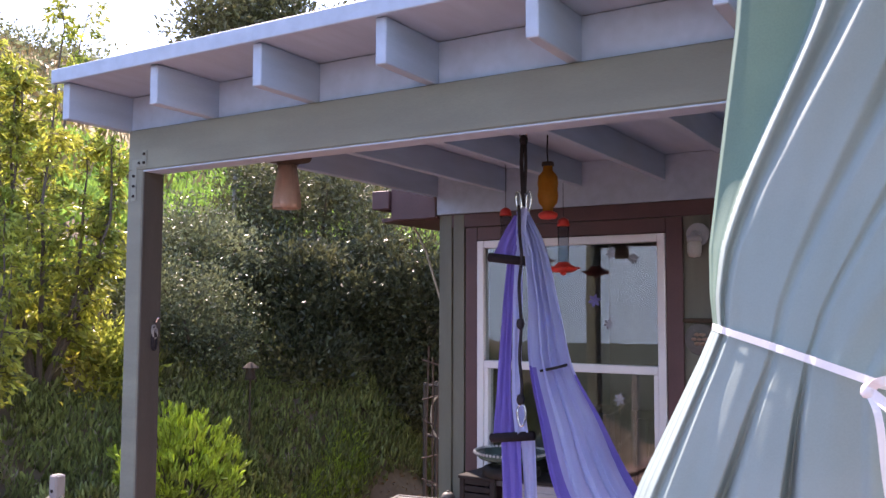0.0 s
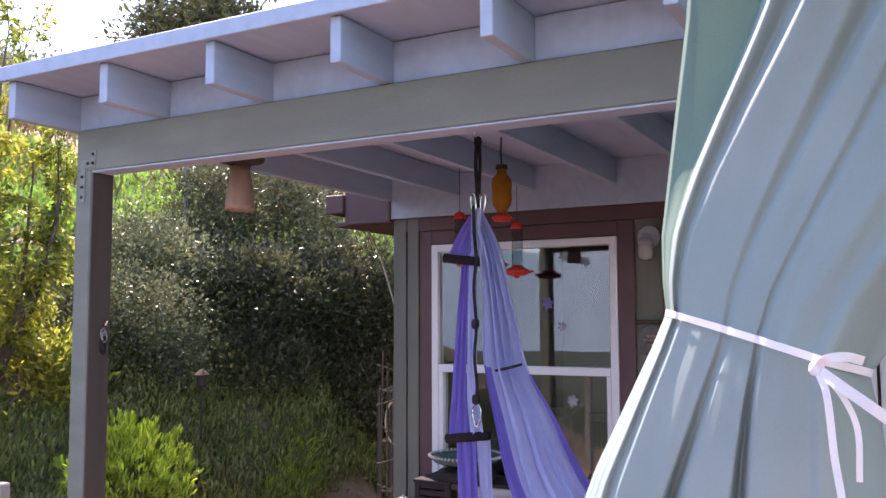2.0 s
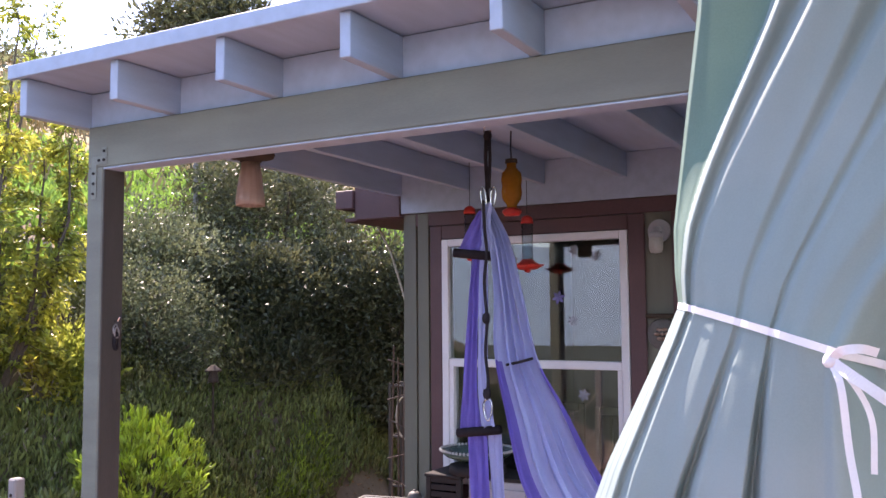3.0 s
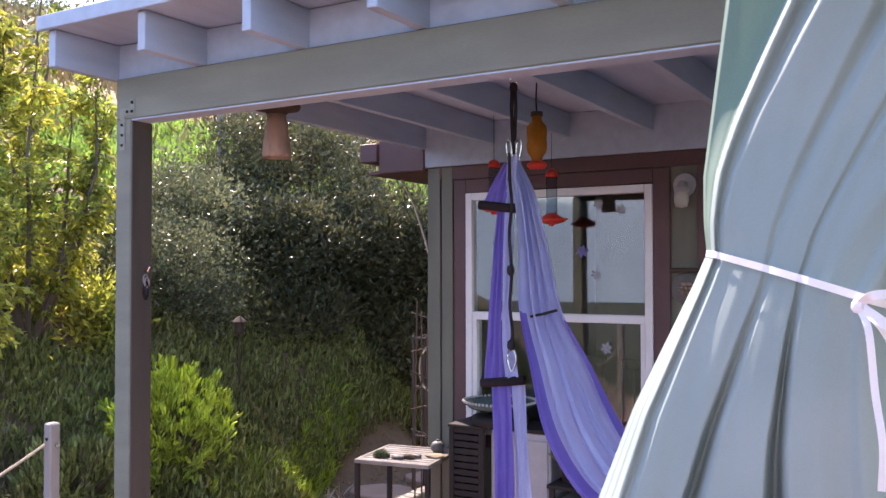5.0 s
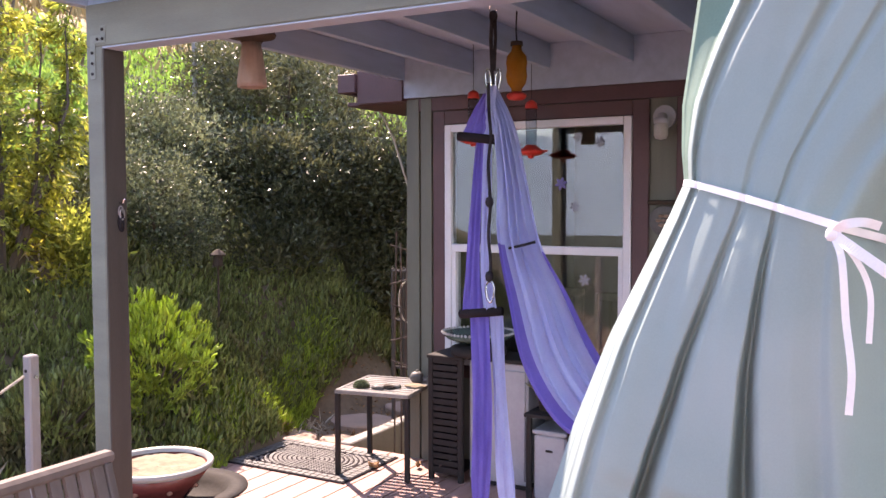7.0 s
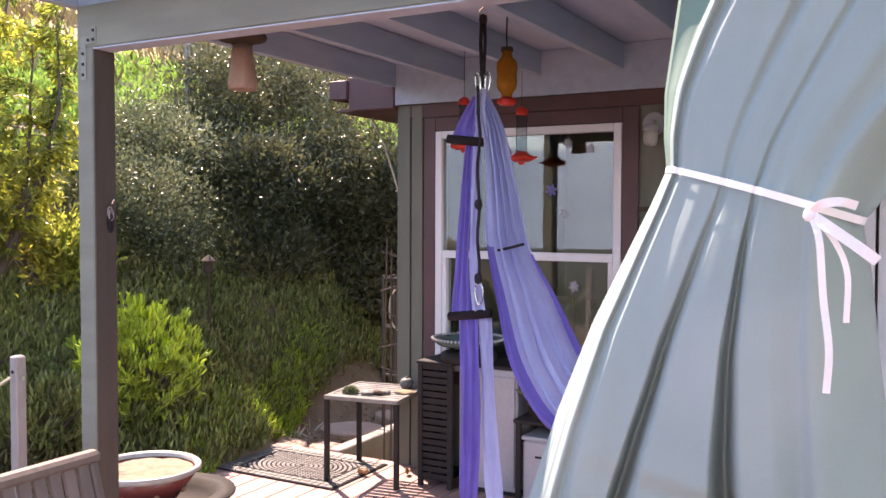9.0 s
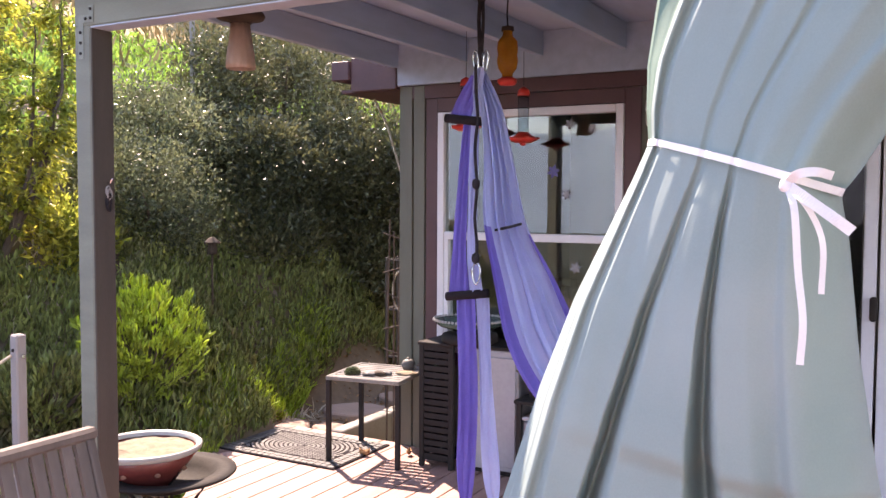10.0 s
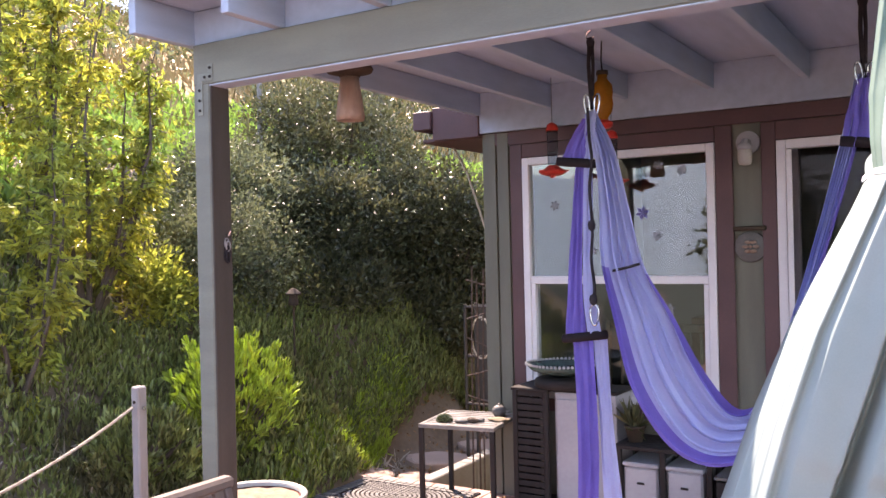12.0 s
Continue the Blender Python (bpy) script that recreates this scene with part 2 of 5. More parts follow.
def lathe(profile, c, seg=32, bm=None):
    """A turned form about the upright axis through c, from (radius, height) pairs."""
    bm = bm or bmesh.new()
    rings = []
    for r, z in profile:
        rings.append([bm.verts.new((c[0] + max(r, 1e-4) * math.cos(2 * math.pi * k / seg), c[1] + max(r, 1e-4) * math.sin(2 * math.pi * k / seg), c[2] + z)) for k in range(seg)])
    for p, q in zip(rings, rings[1:]):
        for k in range(seg):
            bm.faces.new((p[k], p[(k + 1) % seg], q[(k + 1) % seg], q[k]))
    bmesh.ops.remove_doubles(bm, verts=bm.verts, dist=2e-4)
    bmesh.ops.recalc_face_normals(bm, faces=bm.faces)
    return bm


def sheet(rows, thick=0.0, bm=None, mats=None):
    """A skin through rows of points; mats(i, j) picks a face's material."""
    bm = bm or bmesh.new()
    vs = [[bm.verts.new(p) for p in r] for r in rows]
    for i in range(len(vs) - 1):
        for j in range(len(vs[0]) - 1):
            f = bm.faces.new((vs[i][j], vs[i][j + 1], vs[i + 1][j + 1], vs[i + 1][j]))
            f.smooth = True
            if mats:
                f.material_index = mats(i, j)
    if thick:
        bmesh.ops.recalc_face_normals(bm, faces=bm.faces)
        bmesh.ops.solidify(bm, geom=bm.faces[:], thickness=thick)
    return bm


def lerp_table(table, t):
    """Rows of (t, values...) read smoothly at t."""
    ts = [r[0] for r in table]
    if ts[0] > ts[-1]:
        table, ts = table[::-1], ts[::-1]
    return [float(np.interp(t, ts, [r[k] for r in table])) for k in range(1, len(table[0]))]


def leaf_mesh(name, pos, way, size, width, material, parent=None, label="", fold=0.25, rng=None, category="", kind=""):
    """Many small folded leaves: base points, directions, lengths; width as a share of the length."""
    rng = rng or np.random.default_rng(1)
    n = len(pos)
    way = way / np.linalg.norm(way, axis=1, keepdims=True)
    side = np.cross(way, rng.normal(size=(n, 3)))
    side /= np.linalg.norm(side, axis=1, keepdims=True) + 1e-9
    up = np.cross(side, way)
    s = size[:, None]
    verts = np.stack([pos, pos + way * s * 0.45 + side * s * width * 0.5 + up * s * fold * 0.3,
                      pos + way * s - up * s * fold * 0.4, pos + way * s * 0.45 - side * s * width * 0.5 + up * s * fold * 0.3], 1).reshape(-1, 3)
    if parent is not None:
        verts = verts - np.array(origin(parent))
    i = np.arange(n)[:, None] * 4
    faces = np.concatenate([i + np.array([[0, 1, 2]]), i + np.array([[0, 2, 3]])], 0)
    me = bpy.data.meshes.new(name)
    me.from_pydata(verts.tolist(), [], faces.tolist())
    me.materials.append(material)
    ob = new(name, me)
    if parent is not None:
        ob.parent = parent
    return tagged(ob, label, category, "", kind)


def spike_mesh(name, pos, way, size, thick, material, parent=None, label="", category="", kind="", rng=None):
    """Many plump fingers, three-sided, fattest above the middle and blunt at the tip."""
    rng = rng or np.random.default_rng(2)
    n = len(pos)
    way = way / np.linalg.norm(way, axis=1, keepdims=True)
    a = np.cross(way, rng.normal(size=(n, 3)))
    a /= np.linalg.norm(a, axis=1, keepdims=True) + 1e-9
    b = np.cross(way, a)
    bend = a * (size * rng.uniform(-0.12, 0.12, n))[:, None]
    s, th = size[:, None], (size * thick)[:, None]
    spin = [a * math.cos(q) + b * math.sin(q) for q in (0, 2.094, 4.189)]
    ring = [pos + way * s * 0.5 + th * d for d in spin] + [pos + way * s * 0.86 + bend * 0.7 + th * 0.72 * d for d in spin]
    verts = np.stack([pos, *ring, pos + way * s + bend], 1).reshape(-1, 3)
    if parent is not None:
        verts = verts - np.array(origin(parent))
    i = np.arange(n)[:, None] * 8
    faces = np.concatenate([i + np.array([f]) for f in ((0, 2, 1), (0, 3, 2), (0, 1, 3), (1, 2, 5), (1, 5, 4), (2, 3, 6), (2, 6, 5), (3, 1, 4), (3, 4, 6), (4, 5, 7), (5, 6, 7), (6, 4, 7))], 0)
    me = bpy.data.meshes.new(name)
    me.from_pydata(verts.tolist(), [], faces.tolist())
    me.materials.append(material)
    ob = new(name, me)
    if parent is not None:
        ob.parent = parent
    return tagged(ob, label, category, "", kind)


# ---- ground ----
def hill(x, y):
    """Height of the ground: level by the deck, a steep planted bank, then a long hillside."""
    u = -1.35 - x - 0.18 * np.sin(y * 1.3) + 0.12 * np.sin(y * 3.1 + 1)
    back = 0.42 * np.clip((y - 2.55) / 0.5, 0, 1)
    u = np.maximum(u - back, 0) + back * np.clip((u - 0.42) / 0.8, 0, 1)
    h = 0.84 * np.minimum(u, 2.1) + 0.42 * np.clip(u - 2.1, 0, 5.9) + 0.365 * np.clip(u - 8, 0, 34) + 0.05 * np.clip(u - 42, 0, 60)
    h = h + 0.10 * np.sin(x * 1.7 + y * 0.9) * np.clip(u, 0, 1) + 0.9 * np.sin(x * 0.11 + 1.0) * np.sin(y * 0.08 + 2.0) * np.clip((u - 8) / 20, 0, 1)
    low = -0.10 - 0.02 * np.clip(x - 6, 0, 40) - 0.03 * np.clip(-y - 6, 0, 200)
    sunk = np.where((x > -0.95) & (x < 0.5) & (y > 2.74), -0.24, 0.0)
    h = h * np.clip((y + 9.0) / 7.0, 0, 1)
    return h + low + sunk


def axis(lo, hi, fine_lo, fine_hi, step):
    mid = np.arange(fine_lo, fine_hi, step)
    a = fine_lo - np.geomspace(step, fine_lo - lo, 46)[::-1]
    b = fine_hi + np.geomspace(step, hi - fine_hi, 40)
    return np.concatenate([a, mid, b])


gx, gy = axis(-160, 160, -6.0, 0.6, 0.1), axis(-160, 160, -2.5, 7.0, 0.1)
X, Y = np.meshgrid(gx, gy, indexing="ij")
Z = hill(X, Y)
me = bpy.data.meshes.new("ground")
ny = len(gy)
quads = [(i * ny + j, (i + 1) * ny + j, (i + 1) * ny + j + 1, i * ny + j + 1) for i in range(len(gx) - 1) for j in range(ny - 1)]
me.from_pydata(np.stack([X, Y, Z], -1).reshape(-1, 3).tolist(), [], quads)
me.materials.append(M["soil"])
me.materials.append(M["drygrass"])
me.materials.append(M["valley"])
for p in me.polygons:
    p.use_smooth = True
    if p.center.x > 5 or p.center.y < -4:
        p.material_index = 2
    elif p.center.x < -7.5:
        p.material_index = 1
tagged(new("ground", me), "brown soil bank rising to a dry grass hillside", "ground", kind="structure")

# made-up ring of hills, unseen; covers the low sky reflected in the window
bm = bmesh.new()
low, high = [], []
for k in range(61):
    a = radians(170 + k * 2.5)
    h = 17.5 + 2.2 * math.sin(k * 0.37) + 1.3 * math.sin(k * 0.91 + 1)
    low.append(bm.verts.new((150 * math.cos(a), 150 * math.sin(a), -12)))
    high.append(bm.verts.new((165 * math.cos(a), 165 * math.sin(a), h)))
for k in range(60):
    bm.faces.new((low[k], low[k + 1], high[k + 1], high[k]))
tagged(part("backdrop", bm, M["range"]), "unseen pale blue ring giving the window panes a hazy reflection", "hills", kind="structure")

# ---- deck ----
PITCH, FRONT, BACK, EAST = 0.1425, -4.5, 2.70, 4.6
deck = thing("deck", (0, 0, 0), "red-stained wooden deck boards with narrow gaps", "deck", kind="structure")
part("joist_bed", box(-0.98, EAST, FRONT + 0.05, 0.86, -0.12, -0.075), M["black"], deck)
part("joist_bed", box(-0.68, EAST, 0.87, BACK - 0.03, -0.12, -0.075), M["black"], deck)


def cut(x):
    """Where the deck's slanted edge lies at x."""
    return 0.95 + (-0.70 - x) * 1.5 if x < -0.70 else FRONT


def board(x0, x1, a0, a1, b):
    bm = bmesh.new()
    low = [bm.verts.new(p) for p in ((x0, a0, -0.05), (x1, a1, -0.05), (x1, b, -0.05), (x0, b, -0.05))]
    e = 0.0015
    mid = [bm.verts.new((v.co.x, v.co.y, -e)) for v in low]
    top = [bm.verts.new(p) for p in ((x0 + e, a0 + e, 0), (x1 - e, a1 + e, 0), (x1 - e, b - e, 0), (x0 + e, b - e, 0))]
    for p, q in ((low, mid), (mid, top)):
        for k in range(4):
            bm.faces.new((p[k], p[(k + 1) % 4], q[(k + 1) % 4], q[k]))
    bm.faces.new(top)
    return bm


x = -0.312 - 8 * PITCH
while x < EAST:
    x0, x1 = x + 0.004, x + PITCH - 0.004
    a0, a1 = cut(x0), cut(x1)
    if x0 < -0.72:
        part("deck_board", board(x0, x1, min(a0, BACK - 0.1), min(a1, BACK - 0.1), BACK), M["deck"], deck)
        if x0 > -1.02:
            part("deck_board", board(x0, x1, FRONT, FRONT, 0.88), M["deck"], deck)
    else:
        part("deck_board", board(x0, x1, max(a0, FRONT) if a0 < 0 else FRONT, FRONT, BACK), M["deck"], deck)
    x += PITCH

# ---- patio cover ----
SP, RZ = 0.486, 2.388
cover = thing("patio_cover", (-0.385, 0.33, 0), "white-painted flat patio roof on a sage-green beam and post", "patio cover")
post = part("post", box(-0.430, -0.343, 0.262, 0.364, 0.0, 2.225, 0.005), M["sage"], cover, "sage-green painted wooden post")
# added sheet: its dark brown puts shade on the post's inner side
part("post_liner", box(-0.3425, -0.3345, 0.264, 0.362, 0.0, 2.215, 0.002), M["darkbrown"], cover, "thin dark sheet painting shade on the post's inner side")
part("beam", box(-0.430, 5.2, 0.262, 0.351, 2.222, 2.386, 0.005), M["sage"], cover, "sage-green painted wooden beam")
# added pale strip: deck bounce light painted onto the beam's lower face
part("beam_underside", box(-0.342, 5.2, 0.263, 0.350, 2.215, 2.2215, 0.002), M["white"], cover, "thin pale strip standing in for bounced light under the beam")
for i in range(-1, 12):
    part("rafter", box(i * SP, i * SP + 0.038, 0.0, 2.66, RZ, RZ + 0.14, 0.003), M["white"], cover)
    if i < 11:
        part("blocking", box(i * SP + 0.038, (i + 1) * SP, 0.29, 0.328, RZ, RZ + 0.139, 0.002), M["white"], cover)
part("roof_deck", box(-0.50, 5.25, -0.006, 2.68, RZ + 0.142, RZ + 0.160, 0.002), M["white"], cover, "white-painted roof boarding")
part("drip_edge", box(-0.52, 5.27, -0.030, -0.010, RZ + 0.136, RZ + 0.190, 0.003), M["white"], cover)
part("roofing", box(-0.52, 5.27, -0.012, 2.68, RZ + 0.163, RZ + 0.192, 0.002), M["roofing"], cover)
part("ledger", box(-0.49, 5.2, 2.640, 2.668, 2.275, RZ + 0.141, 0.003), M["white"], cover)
for bx0, bx1, bz0, bz1 in ((-0.405, -0.375, 2.10, 2.235), (-0.405, -0.318, 2.235, 2.265), (-0.345, -0.318, 2.265, 2.30)):
    part("strap_plate", box(bx0, bx1, 0.2585, 0.2615, bz0, bz1, 0.001), M["plate"], cover, "painted steel tie plate")
for bx, bz in ((-0.39, 2.12), (-0.39, 2.16), (-0.39, 2.20), (-0.36, 2.25), (-0.332, 2.25), (-0.332, 2.285)):
    part("bolt", tube([(bx, 0.259, bz), (bx, 0.254, bz)], 0.006, 6), M["black"], cover)

# ---- house ----
WY = 2.69
house = thing("house", (-0.434, WY, 0), "olive house wall with maroon trim and white windows", "house", kind="structure")
T0, T1 = WY, WY + 0.14
WX0, WX1, WZ0, WZ1 = -0.178, 0.995, 0.630, 2.100
DX0, DX1, DZ1 = 1.318, 3.12, 2.085
for a, b, c, d in ((-0.434, WX0, -0.3, 2.75), (WX0, WX1, WZ1, 2.75), (WX0, WX1, -0.3, WZ0), (WX1, DX0, -0.3, 2.75), (DX0, DX1, DZ1, 2.75), (DX0, DX1, -0.3, 0.02), (DX1, 6.0, -0.3, 2.75)):
    part("wall", box(a, b, T0, T1, c, d, 0), M["siding"], house)
part("wall", box(-0.434, -0.294, T1, 9.0, -0.4, 2.75, 0), M["siding"], house)
part("wall", box(6.0, 6.14, T0, 9.0, -0.4, 2.75, 0), M["siding"], house)
part("wall", box(-0.294, 6.0, 8.86, 9.0, -0.4, 2.75, 0), M["interior"], house)
part("interior_floor", box(-0.294, 6.0, T1, 8.86, -0.1, 0.0, 0), M["wood"], house)
part("interior_ceiling", box(-0.294, 6.0, T1, 8.86, 2.42, 2.5, 0), M["interior"], house)
part("interior_shelf", box(0.2, 1.4, 4.9, 5.19, 0.0, 0.95, 0.01), M["wood"], house)
part("interior_wall", box(-0.290, 6.0, 5.2, 5.3, 0.0, 2.42, 0), M["interior"], house)
for a, b in ((-0.446, -0.365), (-0.352, -0.275)):
    part("corner_board", box(a, b, T0 - 0.020, T0 - 0.001, -0.1, 2.272, 0.003), M["siding"], house)
part("corner_board", box(-0.456, -0.436, T0 - 0.020, T0 + 0.07, -0.1, 2.272, 0.003), M["siding"], house)
part("header_trim", box(-0.43, 4.0, T0 - 0.018, T0 - 0.001, 2.19, 2.274, 0.003), M["maroon"], house, "maroon painted header board")
for a, b, c, d in ((-0.262, WX0 - 0.003, 0.55, 2.186), (WX1 + 0.003, 1.090, 0.55, 2.186), (WX0 - 0.002, WX1 + 0.002, WZ1 + 0.003, 2.186), (WX0 - 0.002, WX1 + 0.002, 0.55, WZ0 - 0.003),
                   (1.240, DX0 - 0.003, 0.02, 2.186), (DX0 - 0.002, DX1 + 0.002, DZ1 + 0.003, 2.186), (DX1 + 0.003, DX1 + 0.08, 0.02, 2.186)):
    part("trim_board", box(a, b, T0 - 0.022, T0 - 0.001, c, d, 0.003), M["maroon"], house, "maroon painted trim")
# roof of the house with its eave past the corner
part("soffit", box(-0.90, -0.458, 2.66, 9.2, 2.25, 2.275, 0.003), M["maroon"], house)
part("fascia", box(-0.935, -0.902, 2.662, 9.2, 2.33, 2.45, 0.004), M["maroon"], house, "maroon fascia board")
part("gable_board", box(-0.80, -0.458, 2.625, 2.658, 2.255, 2.47, 0.004), M["maroon"], house, "maroon painted gable board")
part("fascia_end", box(-0.935, -0.802, 2.60, 2.66, 2.33, 2.45, 0.004), M["maroon"], house, "maroon painted board end")
bm = bmesh.new()
vs = [bm.verts.new(p) for p in ((-0.95, 2.72, 2.56), (6.5, 2.72, 2.56), (6.5, 9.4, 2.56), (-0.95, 9.4, 2.56), (2.7, 5.2, 3.3), (2.7, 6.0, 3.3))]
for f in ((0, 1, 4), (1, 2, 5, 4), (2, 3, 5), (3, 0, 4, 5)):
    bm.faces.new([vs[k] for k in f])
part("house_roof", bm, M["roofing"], house)


def window():
    w = thing("window_1", (WX0, WY, WZ0), "white vinyl single-hung window reflecting the sky", "window", kind="structure")
    y0, y1, f = WY - 0.030, WY + 0.05, 0.045
    for a, b, c, d in ((WX0, WX0 + f, WZ0, WZ1), (WX1 - f, WX1, WZ0, WZ1), (WX0 + f, WX1 - f, WZ1 - f, WZ1), (WX0 + f, WX1 - f, WZ0, WZ0 + f)):
        part("window_frame", box(a, b, y0, y1, c, d, 0.004), M["vinyl"], w)
    part("meeting_rail", box(WX0 + f, WX1 - f, y0 + 0.004, y1, 1.325, 1.372, 0.004), M["vinyl"], w)
    s = 0.028
    for a, b, c, d in ((WX0 + f, WX0 + f + s, WZ0 + f, 1.325), (WX1 - f - s, WX1 - f, WZ0 + f, 1.325), (WX0 + f + s, WX1 - f - s, WZ0 + f, WZ0 + f + s)):
        part("sash_frame", box(a, b, y0 + 0.008, y1, c, d, 0.003), M["vinyl"], w)
    for c, d, yy in ((1.372, WZ1 - f, WY + 0.0), (WZ0 + f, 1.325, WY + 0.012)):
        p = part("pane", box(WX0 + f, WX1 - f, yy, yy + 0.004, c, d, 0), M["glass"], w)
        p.visible_shadow = False
    return w


window()


def indoor_chair(x, y):
    c = thing("indoor_chair", (x, y, 0), "pale wooden dining chair standing behind the window", "chair", "chairs behind the window")
    for dx, dy, h in ((-0.19, -0.19, 0.44), (0.19, -0.19, 0.44), (-0.19, 0.19, 0.98), (0.19, 0.19, 0.98)):
        part("leg", box(x + dx - 0.018, x + dx + 0.018, y + dy - 0.018, y + dy + 0.018, 0, h, 0.004), M["cream"], c)
    part("seat", box(x - 0.21, x + 0.21, y - 0.21, y + 0.17, 0.442, 0.472, 0.008), M["cream"], c)
    for k in range(3):
        part("back_slat", box(x - 0.10 + k * 0.09, x - 0.08 + k * 0.09, y + 0.18, y + 0.195, 0.50, 0.92, 0.003), M["cream"], c)
    part("top_rail", box(x - 0.17, x + 0.17, y + 0.175, y + 0.205, 0.925, 0.985, 0.006), M["cream"], c)


indoor_chair(0.55, 3.75)
indoor_chair(-0.02, 3.95)


def sliding_door():
    w = thing("door_1", (DX0, WY, 0.02), "white-framed sliding glass door with a black handle", "door", kind="structure")
    y0, y1, f = WY - 0.030, WY + 0.06, 0.05
    for a, b, c, d in ((DX0, DX0 + f, 0.02, DZ1), (DX1 - f, DX1, 0.02, DZ1), (DX0 + f, DX1 - f, DZ1 - f, DZ1), (DX0 + f, DX1 - f, 0.02, 0.07)):
        part("door_frame", box(a, b, y0, y1, c, d, 0.004), M["vinyl"], w)
    for xs in (DX0 + f, 2.20, 2.275, DX1 - f - 0.06):
        part("stile", box(xs, xs + 0.06, y0 + 0.01, y1 - 0.02, 0.07, DZ1 - f, 0.004), M["vinyl"], w)
    h = part("door_handle", box(2.235, 2.270, y0 - 0.035, y0 + 0.008, 0.99, 1.11, 0.012), M["black"], w, "black plastic pull handle")
    for a, b in ((DX0 + f + 0.06, 2.20), (2.335, DX1 - f - 0.06)):
        p = part("pane", box(a, b, WY + 0.01, WY + 0.014, 0.07, DZ1 - f, 0), M["glass"], w)
        p.visible_shadow = False
    # added dark sheet and its edge strip, dimming the pane behind
    fr = part("screen_frame", box(DX0 + f + 0.002, DX0 + f + 0.03, y0 - 0.012, y0 - 0.002, 0.075, DZ1 - f - 0.005, 0.002), M["vinyl"], w)
    part("insect_screen", box(DX0 + f + 0.031, 2.195, y0 - 0.009, y0 - 0.006, 0.075, DZ1 - f - 0.005, 0), M["screen"], fr, "thin dark sheet added to dim the door glass")
    return w


sliding_door()

# ---- planting ----
def ground_z(x, y):
    return hill(np.asarray(x, float), np.asarray(y, float))


def clumps(rng, centre, radii, count, spread, shell=0.55, floor=None):
    """Centres of leaf clumps in an uneven ellipsoid, denser towards its skin."""
    out = []
    while len(out) < count:
        d = rng.normal(size=3)
        d /= np.linalg.norm(d)
        r = shell + (1 - shell) * rng.random() ** 0.6
        r *= 0.82 + 0.36 * noise.noise(Vector(d * 2.1) + Vector(centre))
        p = np.array(centre) + d * np.array(radii) * r
        if floor is None or p[2] > float(ground_z(p[0], p[1])) + floor:
            out.append(p)
    return np.array(out)


def crown(rng, cs, per, spread, size, droop=0.0):
    n = len(cs) * per
    c = np.repeat(cs, per, 0)
    off = rng.normal(size=(n, 3)) * spread
    way = off / (np.linalg.norm(off, axis=1, keepdims=True) + 1e-6) + rng.normal(size=(n, 3)) * 0.6 + np.array([0, 0, 0.35 - droop])
    return c + off, way, size * rng.uniform(0.6, 1.25, n)


def shrub(name, seed, centre, radii, count, per, spread, size, width, material, label, category="shrub", stems=9, shell=0.5):
    rng = np.random.default_rng(seed)
    base = (centre[0], centre[1], float(ground_z(centre[0], centre[1])) - 0.03)
    t = thing(name, base, label, category)
    cs = clumps(rng, centre, radii, count, spread, shell, 0.05)
    bm = bmesh.new()
    for k in range(stems):
        end = cs[int(rng.integers(len(cs)))]
        mid = np.array(base) * 0.45 + end * 0.55 + rng.normal(size=3) * 0.08 * radii[0]
        tube([base, tuple(mid), tuple(end)], 0.02, 5, bm, radii=[0.028 * radii[2] + 0.008, 0.016 * radii[2] + 0.005, 0.004])
    part("trunk", bm, M["bark"], t, "branching brown stems")
    p, w, s = crown(rng, cs, per, spread, size)
    leaf_mesh("crown", p, w, s, width, material, t, rng=rng)
    return t


shrub("shrub", 11, (-3.2, 5.0, 1.55), (1.35, 1.25, 0.95), 360, 125, 0.095, 0.060, 0.45, M["bushleaf"], "dense dark green evergreen shrub on the bank")
shrub("shrub", 12, (-2.45, 5.45, 1.45), (0.8, 0.9, 1.15), 190, 115, 0.09, 0.060, 0.45, M["bushleaf"], "dark green shrub in shade beside the house")
shrub("shrub", 16, (-2.88, 4.25, 1.12), (0.62, 0.75, 0.42), 130, 95, 0.08, 0.065, 0.42, M["bushleaf"], "low dark shrub spreading over the bank")
shrub("shrub", 17, (-2.35, 5.1, 0.9), (0.50, 0.7, 0.5), 110, 95, 0.08, 0.065, 0.42, M["bushleaf"], "low dark shrub beside the side path")
shrub("shrub", 13, (-4.1, 5.6, 2.45), (1.35, 1.4, 1.25), 260, 115, 0.11, 0.062, 0.45, M["bushleaf"], "tall dark green shrub with sunlit tips")
shrub("shrub", 14, (-3.05, 2.85, 1.52), (0.72, 0.72, 0.58), 160, 105, 0.09, 0.034, 0.5, M["oliveleaf"], "open dark shrub with bright leaf tips and dry twigs", shell=0.3, stems=26)
shrub("shrub", 15, (-3.7, 3.6, 2.0), (0.75, 0.9, 0.7), 150, 105, 0.095, 0.046, 0.45, M["oliveleaf"], "dark green shrub higher on the bank", shell=0.3, stems=18)
shrub("shrub", 18, (-2.95, 2.12, 1.16), (0.36, 0.40, 0.42), 60, 45, 0.075, 0.065, 0.4, M["yellowleaf"], "loose yellow-green shrub in a sunlit gap", shell=0.25)


